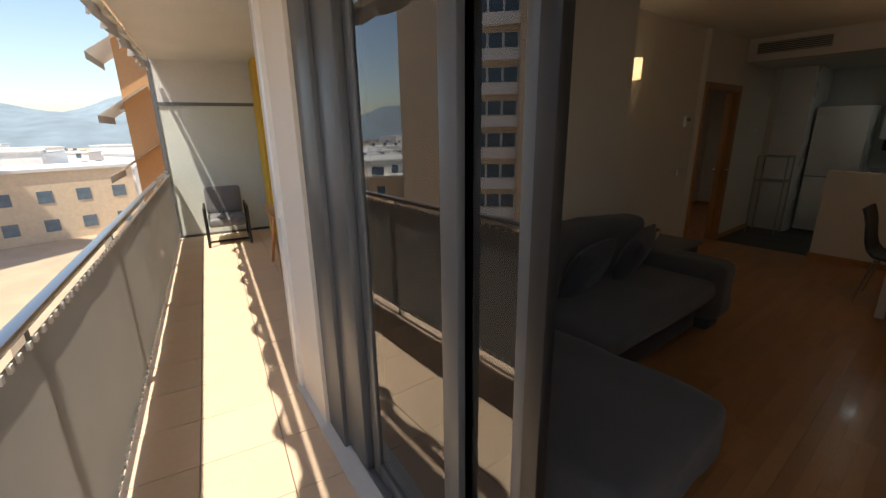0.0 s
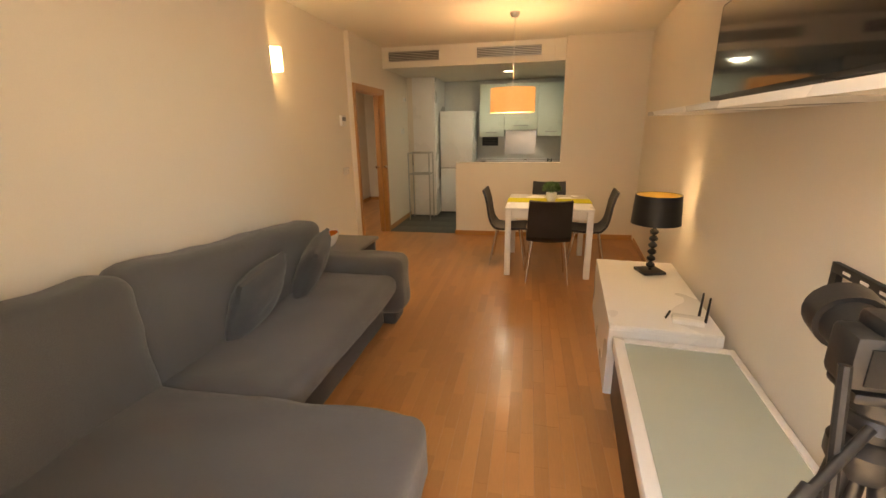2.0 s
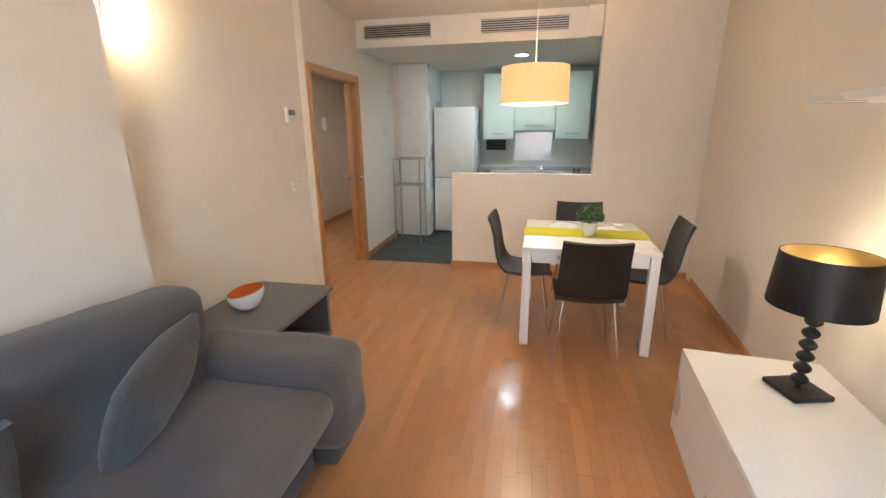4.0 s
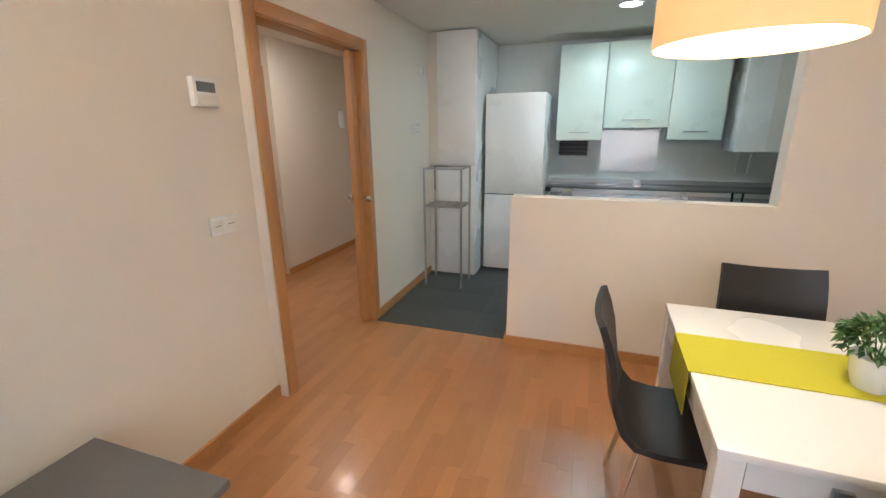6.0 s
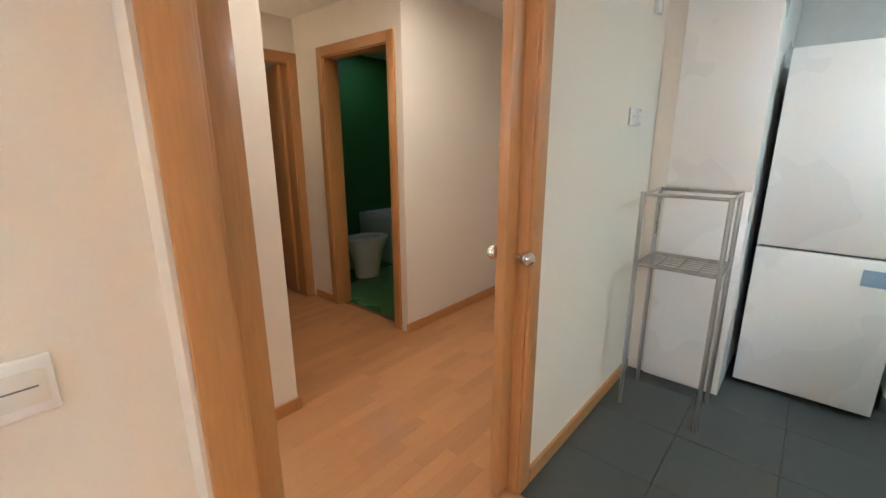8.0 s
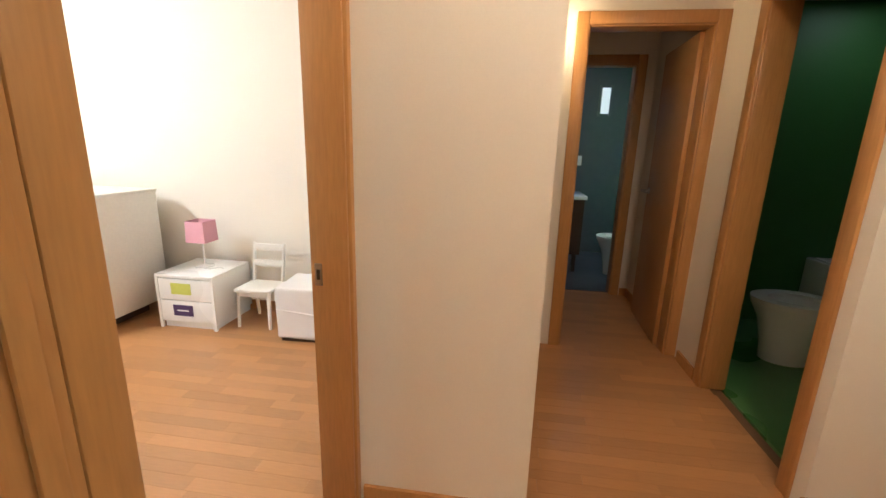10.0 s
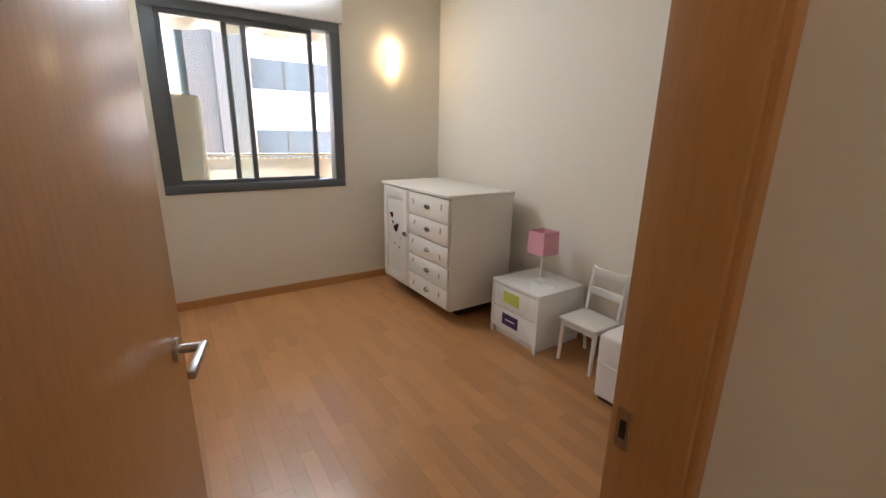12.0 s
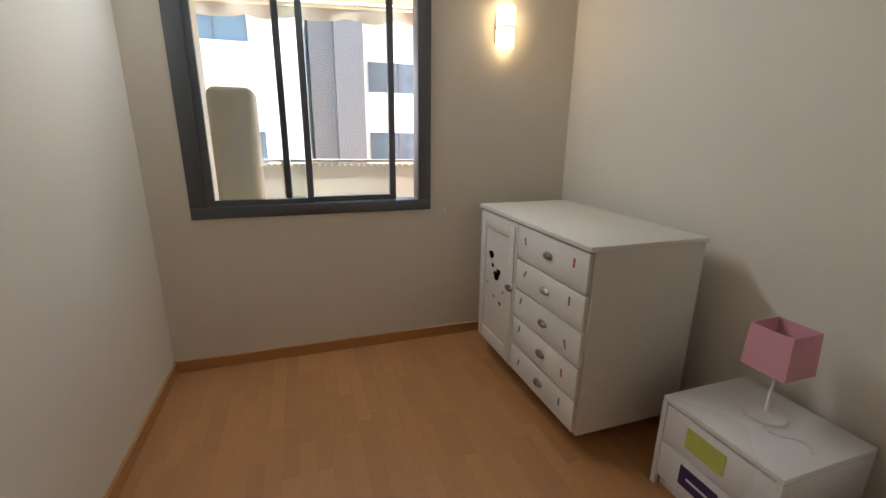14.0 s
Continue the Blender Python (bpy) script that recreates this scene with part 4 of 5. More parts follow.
def wall_mount():
    w = thing("tv_mount", "black steel television wall mount frame", "wall mount", ROOM @ pose(1.033, 1.16, 0.86))
    L, h = 0.53, 0.225
    block("rail", w, M_BLACK, (-0.022, 0, 0, L, 0, 0.035), bevel=0.003)
    block("rail", w, M_BLACK, (-0.022, 0, 0, L, h - 0.035, h), bevel=0.003)
    block("upright", w, M_BLACK, (-0.02, 0, 0, 0.035, 0.035, h - 0.035))
    block("upright", w, M_BLACK, (-0.02, 0, L - 0.035, L, 0.035, h - 0.035))
    for k in range(5):
        for z in (0.012, h - 0.023):
            block("slot", w, M_WHITE, (-0.0235, -0.0225, 0.06 + k * 0.09, 0.10 + k * 0.09, z, z + 0.010), label="pale slot")


wall_mount()


def tripod():
    t = thing("camera_tripod", "black camera on a tall black tripod with a hanging strap", "tripod", ROOM @ pose(0.548, 0.635, 0))
    for dx, dy, z0 in ((-0.17, -0.05, 0.0), (0.10, -0.10, 0.302), (0.03, 0.14, 0.302)):
        top = Vector((dx * 0.16, dy * 0.16, 1.09))
        foot = Vector((dx, dy, z0))
        bm = bmesh.new()
        mid = top.lerp(foot, 0.42)
        low = top.lerp(foot, 0.70)
        tube(bm, mid, top, 0.019, 0.016)
        tube(bm, low, mid, 0.014, 0.015)
        tube(bm, foot + Vector((0, 0, 0.012)), low, 0.009, 0.011)
        bmesh.ops.create_uvsphere(bm, u_segments=10, v_segments=6, radius=0.013, matrix=Matrix.Translation(foot + Vector((0, 0, 0.012))))
        leg = part("leg", bm, M_BLACK, t, smooth=True)
        for q, w in ((mid, 0.023), (low, 0.018)):
            bm = bmesh.new()
            bx(bm, q.x - w, q.x + w, q.y - w, q.y + w, q.z - 0.028, q.z + 0.022, bevel=0.007)
            bx(bm, q.x - 0.008, q.x + 0.008, q.y - w - 0.016, q.y - w + 0.002, q.z - 0.022, q.z + 0.016, bevel=0.004)
            part("clamp", bm, M_BLACK, leg, smooth=True)
    bm = bmesh.new()
    tube(bm, (0, 0, 0.80), (0, 0, 1.15), 0.012)
    lathe(bm, [(0.001, 1.06), (0.034, 1.06), (0.044, 1.08), (0.044, 1.105), (0.030, 1.12), (0.001, 1.125)], 20)
    part("column", bm, M_BLACK, t, smooth=True)
    bm = bmesh.new()
    lathe(bm, [(0.001, 1.125), (0.030, 1.125), (0.034, 1.14), (0.026, 1.155), (0.036, 1.165), (0.036, 1.185), (0.001, 1.187)], 20)
    bx(bm, -0.05, 0.045, -0.035, 0.035, 1.185, 1.202, bevel=0.006)
    tube(bm, (-0.02, -0.03, 1.15), (-0.13, -0.11, 1.06), 0.007)
    tube(bm, (-0.10, -0.085, 1.085), (-0.135, -0.115, 1.055), 0.011)
    part("pan_head", bm, M_BLACK, t, "black pan head with a handle", True)
    bm = bmesh.new()
    bx(bm, -0.062, 0.065, -0.034, 0.03, 1.203, 1.283, bevel=0.011)
    bx(bm, -0.035, 0.025, -0.03, 0.03, 1.275, 1.305, bevel=0.010)
    bx(bm, 0.06, 0.098, -0.04, 0.032, 1.207, 1.275, bevel=0.011)
    body = part("camera_body", bm, M_BLACK, t, smooth=True)
    bm = bmesh.new()
    tube(bm, (-0.012, 0.028, 1.245), (-0.006, 0.08, 1.252), 0.036, 0.040, 20)
    tube(bm, (-0.006, 0.08, 1.252), (0.0, 0.125, 1.258), 0.048, 0.050, 20)
    part("lens", bm, M_BLACK, body, "stubby black lens", True)
    block("display", body, M_SCREEN, (-0.045, 0.035, -0.037, -0.034, 1.215, 1.268))
    bm = bmesh.new()
    tube(bm, (0.081, -0.042, 1.255), (0.081, -0.036, 1.255), 0.010, seg=14)
    part("button", bm, M_STEEL, body, smooth=True)
    bm = bmesh.new()
    pts = [(0.097, -0.01, 1.25), (0.118, -0.035, 1.22), (0.115, -0.05, 1.18), (0.085, -0.06, 1.14), (0.06, -0.07, 1.02), (0.045, -0.085, 0.88), (0.005, -0.095, 0.82), (-0.045, -0.09, 0.85), (-0.06, -0.07, 1.0), (-0.066, -0.03, 1.24)]
    for p, q in zip(pts, pts[1:]):
        tube(bm, p, q, 0.008, seg=8)
    part("strap", bm, M_BLACK, t, "hanging neck strap", True)

tripod()


def torchiere():
    f = thing("floor_lamp", "uplighter floor lamp with a white glass bowl", "lamp", ROOM @ pose(0.905, 0.77, 0))
    bm = bmesh.new()
    lathe(bm, [(0.001, 1.41), (0.03, 1.413), (0.075, 1.435), (0.108, 1.475), (0.125, 1.53), (0.121, 1.53), (0.102, 1.478), (0.07, 1.445), (0.001, 1.425)], 36)
    part("bowl", bm, glowing("opal_bowl", (1.0, 0.72, 0.42), 0.035), f, "glowing opal glass bowl", True)
    bm = bmesh.new()
    tube(bm, (0, 0, 0.302), (0, 0, 1.41), 0.010)
    lathe(bm, [(0.001, 1.39), (0.02, 1.39), (0.02, 1.414), (0.001, 1.414)], 16)
    part("pole", bm, M_BLACK, f, smooth=True)
    bm = bmesh.new()
    lathe(bm, [(0.001, 0.302), (0.07, 0.302), (0.065, 0.325), (0.001, 0.33)], 28)
    part("base", bm, M_BLACK, f, smooth=True)


torchiere()


def vent(x0, x1):
    v = thing("air_vent", "grey slatted air vent in the bulkhead", "vent", pose(x0, 6.08, 2.46), "bulkhead vents")
    w, h = x1 - x0, 0.125
    block("backing", v, M_BLACK, (0, w, -0.002, -0.0005, 0, h))
    block("frame", v, M_OFFWHITE, (-0.012, w + 0.012, -0.012, 0, -0.012, 0), (-0.012, w + 0.012, -0.012, 0, h, h + 0.012), (-0.012, 0, -0.012, 0, 0, h), (w, w + 0.012, -0.012, 0, 0, h))
    for k in range(6):
        z = 0.006 + k * h / 6
        block("slat", v, M_STEEL, (0, w, -0.011, -0.003, z, z + 0.009))


vent(-1.90, -1.17)
vent(-0.64, 0.22)


def wall_box(name, m, w, h, d, label, cat, display=False, rockers=0):
    b = thing(name, label, cat, m)
    block("case", b, M_WHITE, (0, w, 0, d, 0, h), bevel=0.004)
    if display:
        block("display", b, M_GREY, (w * 0.12, w * 0.88, d, d + 0.002, h * 0.5, h * 0.84), label="grey display")
        block("flap", b, M_OFFWHITE, (w * 0.06, w * 0.94, d, d + 0.003, h * 0.06, h * 0.4))
    for k in range(rockers):
        block("rocker", b, M_OFFWHITE, (w * (k + 0.12) / rockers, w * (k + 0.88) / rockers, d, d + 0.003, h * 0.2, h * 0.8), bevel=0.001)
        block("marking", b, M_GREY, (w * (k + 0.25) / rockers, w * (k + 0.75) / rockers, d + 0.003, d + 0.0036, h * 0.5, h * 0.53))


wall_box("thermostat", pose(-2.06, 4.735, 1.585, 0, 0, -90), 0.125, 0.12, 0.03, "white wall thermostat with a grey display", "thermostat", True)
wall_box("light_switch", pose(-2.06, 4.755, 1.02, 0, 0, -90), 0.15, 0.085, 0.012, "white double light switch", "switch", rockers=2)
wall_box("light_switch", pose(-2.0, 7.02, 1.46, 0, 0, -90), 0.16, 0.08, 0.012, "white double socket on the kitchen wall", "switch", rockers=2)
wall_box("doorbell", pose(-2.0, 7.12, 1.98, 0, 0, -90), 0.06, 0.06, 0.03, "small wall bracket in the kitchen", "bracket")
wall_box("wall_socket", pose(-2.36, 3.50, 0.29, 0, 0, 90), 0.15, 0.08, 0.01, "white wall socket above the skirting", "socket", rockers=2)
wall_box("blind_knob", pose(-4.005, 1.69, 0.855, 0, 0, 0), 0.022, 0.04, 0.015, "small grey wall knob", "knob")


def lever(parent, m, mat=None):
    bm = bmesh.new()
    tube(bm, (0, 0, 0), (0, 0, 0.05), 0.010)
    tube(bm, (0, 0, 0), (0, 0, 0.008), 0.026, seg=20)
    bx(bm, -0.012, 0.125, -0.010, 0.010, 0.045, 0.062, bevel=0.006)
    bmesh.ops.transform(bm, matrix=m, verts=bm.verts[:])
    return part("door_handle", bm, mat or M_STEEL, parent, "brushed steel lever handle", True)


def pocket_door():
    d = thing("pocket_door", "oak pocket door slid nearly fully into the wall", "door", pose(-2.06, 5.90, 0))
    block("leaf", d, M_OAK, (-0.019, 0.019, 0.0, 0.85, 0.012, 2.005), bevel=0.002)
    for s in (-1, 1):
        bm = bmesh.new()
        tube(bm, (s * 0.019, 0.055, 0.995), (s * 0.062, 0.055, 0.995), 0.011)
        bmesh.ops.create_uvsphere(bm, u_segments=16, v_segments=10, radius=0.027, matrix=Matrix.Translation((s * 0.070, 0.055, 0.995)))
        part("knob", bm, M_CHROME, d, "polished round knob", True)


pocket_door()


def bedroom_door():
    m = Matrix.Translation((-2.350, 4.965, 0)) @ Matrix.Rotation(math.atan2(-0.715, -0.18), 4, "Z")
    d = thing("bedroom_door", "oak veneered bedroom door standing open", "door", m)
    block("leaf", d, M_OAK, (0.0, 0.745, -0.018, 0.018, 0.012, 2.005), bevel=0.002)
    lever(d, Matrix.Translation((0.685, -0.018, 0.905)) @ Matrix.Rotation(radians(90), 4, "X") @ Matrix.Rotation(radians(180), 4, "Z"))
    lever(d, Matrix.Translation((0.685, 0.018, 0.905)) @ Matrix.Rotation(radians(-90), 4, "X") @ Matrix.Rotation(radians(180), 4, "Z"))
    for z in (0.25, 1.0, 1.75):
        bm = bmesh.new()
        tube(bm, (-0.006, 0.022, z - 0.04), (-0.006, 0.022, z + 0.04), 0.006)
        part("hinge", bm, M_STEEL, d, smooth=True)
    s = thing("strike_plate", "small dark metal strike plate on the jamb", "strike plate", pose(-3.148, 4.972, 0.86))
    block("plate", s, M_STEEL, (0, 0.0025, -0.012, 0.012, 0, 0.075))
    block("recess", s, M_BLACK, (0.0025, 0.003, -0.006, 0.006, 0.02, 0.055))


bedroom_door()


def corridor_door():
    m = Matrix.Translation((-4.78, 6.655, 0)) @ Matrix.Rotation(math.atan2(0.035, -0.68), 4, "Z")
    d = thing("corridor_door", "oak corridor door standing open", "door", m)
    block("leaf", d, M_OAK, (0.0, 0.66, -0.018, 0.018, 0.012, 2.005), bevel=0.002)
    lever(d, Matrix.Translation((0.60, 0.018, 1.02)) @ Matrix.Rotation(radians(-90), 4, "X") @ Matrix.Rotation(radians(180), 4, "Z"))


corridor_door()

# ---- kitchen ----


def fridge():
    f = thing("fridge_freezer", "tall white fridge freezer with two doors", "fridge", pose(-1.47, 7.52, 0))
    w = 0.585
    block("body", f, M_WHITE, (0, w, 0.065, 0.66, 0.02, 1.825), bevel=0.004)
    block("lower_door", f, M_WHITE, (0, w, 0.0, 0.06, 0.03, 0.83), bevel=0.006)
    block("upper_door", f, M_WHITE, (0, w, 0.0, 0.06, 0.842, 1.825), bevel=0.006)
    block("energy_label", f, material("pale_blue_label", (0.30, 0.42, 0.58), 0.5), (0.43, 0.53, -0.002, 0, 0.70, 0.78), label="pale blue sticker")
    block("seam_grip", f, M_GREY, (0.01, w - 0.01, 0.02, 0.06, 0.83, 0.842))


fridge()
COL = thing("larder_unit", "tall white kitchen column unit", "cabinet", pose(-1.90, 7.28, 0))
block("body", COL, M_WHITE, (0, 0.39, 0.02, 0.93, 0, 2.375))
block("upper_door", COL, M_WHITE, (0, 0.39, 0, 0.019, 1.145, 2.37), bevel=0.002)
block("lower_door", COL, M_WHITE, (0, 0.39, 0, 0.019, 0.02, 1.135), bevel=0.002)


def rack():
    r = thing("steel_rack", "thin steel tube rack with glass shelves", "rack", pose(-1.90, 6.88, 0))
    w, d, h = 0.36, 0.30, 1.15
    for x in (0, w):
        for y in (0, d):
            bm = bmesh.new()
            tube(bm, (x, y, 0), (x, y, h), 0.011)
            part("post", bm, M_STEEL, r, smooth=True)
    for z in (h - 0.01, 0.79):
        bm = bmesh.new()
        for a, b in (((0, 0, z), (w, 0, z)), ((w, 0, z), (w, d, z)), ((w, d, z), (0, d, z)), ((0, d, z), (0, 0, z))):
            tube(bm, a, b, 0.008)
        if z < 1:
            for k in range(6):
                y = d * (k + 1) / 7
                tube(bm, (0, y, z), (w, y, z), 0.004, seg=6)
            for k in range(3):
                x = w * (k + 1) / 4
                tube(bm, (x, 0, z), (x, d, z), 0.004, seg=6)
        part("shelf", bm, M_STEEL, r, smooth=True)


rack()


def wall_cabinet(x0, x1, z0, z1):
    c = thing("wall_cabinet", "pale mint wall cabinet with a bar handle", "cabinet", pose(x0, 7.86, z0), "kitchen wall cabinets")
    w, h = x1 - x0, z1 - z0
    block("body", c, M_CAB, (0.001, w - 0.001, 0.02, 0.36, 0, h))
    block("door", c, M_CAB, (0.002, w - 0.002, 0, 0.019, 0.002, h - 0.002), bevel=0.003)
    bm = bmesh.new()
    tube(bm, (w * 0.28, -0.025, 0.075), (w * 0.72, -0.025, 0.075), 0.006)
    tube(bm, (w * 0.32, -0.025, 0.075), (w * 0.32, 0, 0.075), 0.005)
    tube(bm, (w * 0.68, -0.025, 0.075), (w * 0.68, 0, 0.075), 0.005)
    part("handle", bm, M_STEEL, c, smooth=True)


wall_cabinet(-0.80, -0.352, 1.375, 2.28)
wall_cabinet(-0.350, 0.238, 1.49, 2.28)
wall_cabinet(0.240, 0.70, 1.375, 2.28)
B = thing("boiler", "white wall boiler in the kitchen corner", "boiler", pose(0.80, 7.80, 1.265))
block("case", B, M_WHITE, (0, 0.42, 0, 0.42, 0, 0.85), bevel=0.012)
block("panel", B, M_OFFWHITE, (0.24, 0.40, -0.004, 0, 0.02, 0.82))
for i, xx in enumerate((0.10, 0.20)):
    bm = bmesh.new()
    tube(bm, (xx, 0.2, -0.20), (xx, 0.2, 0.0), 0.012)
    part("pipe", bm, M_STEEL, B, smooth=True)
HOOD = thing("extractor_panel", "stainless splash panel under the middle cabinet", "panel", pose(-0.34, 8.20, 1.03))
block("panel", HOOD, M_STEEL, (0, 0.56, 0.0, 0.018, 0, 0.44))
RACK2 = thing("plate_rack", "black wall rack under the cabinet", "rack", pose(-0.78, 8.10, 1.20))
for k in range(3):
    block("bar", RACK2, M_BLACK, (0, 0.30, 0, 0.12, 0.03 + k * 0.045, 0.05 + k * 0.045))
block("back", RACK2, M_BLACK, (0, 0.30, 0.105, 0.118, 0, 0.16))
WT = thing("worktop", "black granite kitchen worktop with a steel edge", "worktop", pose(-0.86, 7.62, 0))
block("slab", WT, M_GRANITE, (0, 2.30, 0, 0.60, 0.87, 0.91), bevel=0.003)
block("edge_strip", WT, M_STEEL, (0, 2.30, 0.56, 0.598, 0.91, 0.955))
for i in range(3):
    u = thing("base_cabinet", "white kitchen base cabinet under the worktop", "cabinet", pose(-0.84 + i * 0.76, 7.65, 0), "base cabinets")
    block("body", u, M_CAB, (0, 0.755, 0.02, 0.56, 0.1, 0.868))
    block("door", u, M_CAB, (0.002, 0.753, 0, 0.018, 0.1, 0.866))
    block("plinth", u, M_GREY, (0, 0.755, 0.05, 0.5, 0.0, 0.1))
WT2 = thing("peninsula_counter", "dark counter behind the half wall", "counter", pose(-0.72, 6.045, 0))
block("slab", WT2, M_GRANITE, (0, 2.15, 0, 0.55, 0.98, 1.015), bevel=0.003)
block("trim", WT2, M_STEEL, (0, 2.15, 0.52, 0.55, 1.015, 1.04))
u = thing("counter_cabinet", "white cabinet under the counter behind the half wall", "cabinet", pose(-0.70, 6.05, 0))
block("body", u, M_CAB, (0, 2.1, 0, 0.5, 0, 0.978))
CUP = thing("drinking_glass", "small clear glass on the counter", "glass", pose(0.40, 6.12, 1.016))
bm = bmesh.new()
lathe(bm, [(0.001, 0), (0.028, 0), (0.034, 0.09), (0.032, 0.09), (0.026, 0.006), (0.001, 0.006)], 20)
part("body", bm, M_GLASS, CUP, smooth=True)


def downlight(x, y, z, mat):
    d = thing("downlight", "round recessed ceiling downlight, lit", "lamp", pose(x, y, z), "downlights")
    bm = bmesh.new()
    lathe(bm, [(0.075, 0.0), (0.095, 0.0), (0.095, -0.008), (0.078, -0.012)], 32, closed=True)
    part("ring", bm, M_WHITE, d, smooth=True)
    bm = bmesh.new()
    lathe(bm, [(0.001, -0.003), (0.076, -0.003), (0.076, -0.001), (0.001, -0.001)], 32)
    part("lens", bm, mat, d)


downlight(-0.25, 6.95, 2.38, M_SPOT)
downlight(-2.75, 6.45, 2.35, glowing("hall_lens", (1.0, 0.85, 0.62), 1.4))
downlight(-2.75, 5.45, 2.35, bpy.data.materials["hall_lens"])

# ---- bedroom ----


def bedroom_window():
    w = tagged(new("window_1"), "dark aluminium sliding bedroom window", "window", kind="structure")
    x0, x1, z0, z1 = -3.90, -2.555, 0.893, 2.19
    f = 0.065
    block("window_frame", w, M_ALU, (x0, x1, 1.58, 1.70, z0, z0 + f), (x0, x1, 1.58, 1.70, z1 - f, z1), (x0, x0 + f + 0.015, 1.58, 1.70, z0 + f, z1 - f), (x1 - f - 0.02, x1, 1.58, 1.70, z0 + f, z1 - f), bevel=0.004)
    for a, b, y in ((-3.690, -3.043, 1.61), (-3.197, x1 - 0.085, 1.65)):
        s = block("sash", w, M_ALU, (a, a + 0.035, y, y + 0.03, z0 + f, z1 - f), (b - 0.035, b, y, y + 0.03, z0 + f, z1 - f), (a + 0.035, b - 0.035, y, y + 0.03, z0 + f, z0 + f + 0.03), (a + 0.035, b - 0.035, y, y + 0.03, z1 - f - 0.03, z1 - f))
        p = block("pane", s, M_GLASS, (a + 0.03, b - 0.03, y + 0.012, y + 0.018, z0 + f + 0.025, z1 - f - 0.025))
        p.visible_shadow = False
    block("shutter_box", w, M_WHITE, (x0 - 0.02, x1 + 0.02, 1.69, 1.73, z1, z1 + 0.22), bevel=0.004)


bedroom_window()


def cup_pull(parent, x, y, z):
    bm = bmesh.new()
    lathe(bm, [(0.001, 0.018), (0.02, 0.016), (0.032, 0.008), (0.035, 0.0)], 20)
    for v in bm.verts:
        v.co = Vector((x + v.co.z, y + v.co.x, z + v.co.y * 0.55))
    bmesh.ops.solidify(bm, geom=bm.faces[:], thickness=0.002)
    return part("handle", bm, M_CHROME, parent, "chrome cup handle", True)


def dresser():
    d = thing("dresser", "white child's dresser with drawers, a door and printed motifs", "dresser", pose(-4.735, 1.915, 0))
    w, L, h = 0.58, 1.045, 0.953
    block("carcass", d, M_OFFWHITE, (0, w - 0.022, 0.0, L, 0.10, h - 0.022), bevel=0.002)
    block("top", d, M_OFFWHITE, (-0.01, w + 0.008, -0.005, L + 0.005, h - 0.022, h), bevel=0.004)
    block("plinth", d, M_DARKWOOD, (0.08, w - 0.17, 0.10, L - 0.12, 0, 0.10))
    f0, f1 = w - 0.021, w - 0.002
    split = 0.46
    dr = block("door", d, M_OFFWHITE, (f0, f1, 0.012, split, 0.11, h - 0.03), bevel=0.003)
    for b in ((f1, f1 + 0.007, 0.03, 0.09, 0.13, h - 0.05), (f1, f1 + 0.007, split - 0.075, split - 0.015, 0.13, h - 0.05), (f1, f1 + 0.007, 0.09, split - 0.075, 0.13, 0.20), (f1, f1 + 0.007, 0.09, split - 0.075, h - 0.12, h - 0.05)):
        block("moulding", dr, M_OFFWHITE, b, bevel=0.002)
    cup_pull(dr, f1 + 0.007, split - 0.045, 0.56)
    rn = random.Random(3)
    cols = (M_RED, M_TAUPE, M_RED, M_TAUPE, M_LIMELABEL, M_TAUPE, M_RED)
    for k, (y, z, r) in enumerate(((0.17, 0.68, 0.030), (0.19, 0.62, 0.018), (0.24, 0.57, 0.034), (0.27, 0.60, 0.024), (0.13, 0.50, 0.014), (0.22, 0.44, 0.012), (0.30, 0.42, 0.015), (0.33, 0.50, 0.010))):
        bm = bmesh.new()
        n = 7 + k % 4
        vs = [bm.verts.new((f1 + 0.0012, y + r * (1 + 0.3 * math.sin(3 * a)) * math.cos(a), z + r * (1 + 0.3 * math.cos(2 * a)) * math.sin(a))) for a in (2 * math.pi * i / n for i in range(n))]
        bm.faces.new(vs)
        bmesh.ops.solidify(bm, geom=bm.faces[:], thickness=0.0008)
        part("motif", bm, cols[k % 7], dr)
    zs = [0.11, 0.265, 0.425, 0.585, 0.745, 0.925]
    for k in range(5):
        dw = block("drawer", d, M_OFFWHITE, (f0, f1, split + 0.006, L - 0.012, zs[k] + 0.004, zs[k + 1] - 0.003), bevel=0.003)
        zc = (zs[k] + zs[k + 1]) / 2
        cup_pull(dw, f1, (split + L) / 2, zc)
        for y in (split + 0.09, L - 0.12):
            a = rn.uniform(-0.6, 0.6)
            bm = bmesh.new()
            bx(bm, 0, 0.0012, -0.006, 0.006, -0.02, 0.02, m=Matrix.Translation((f1, y + rn.uniform(-0.02, 0.02), zc + rn.uniform(-0.02, 0.03))) @ Matrix.Rotation(a, 4, "X"))
            part("motif", bm, rn.choice((M_RED, M_TAUPE, M_TAUPE)), dw)


dresser()


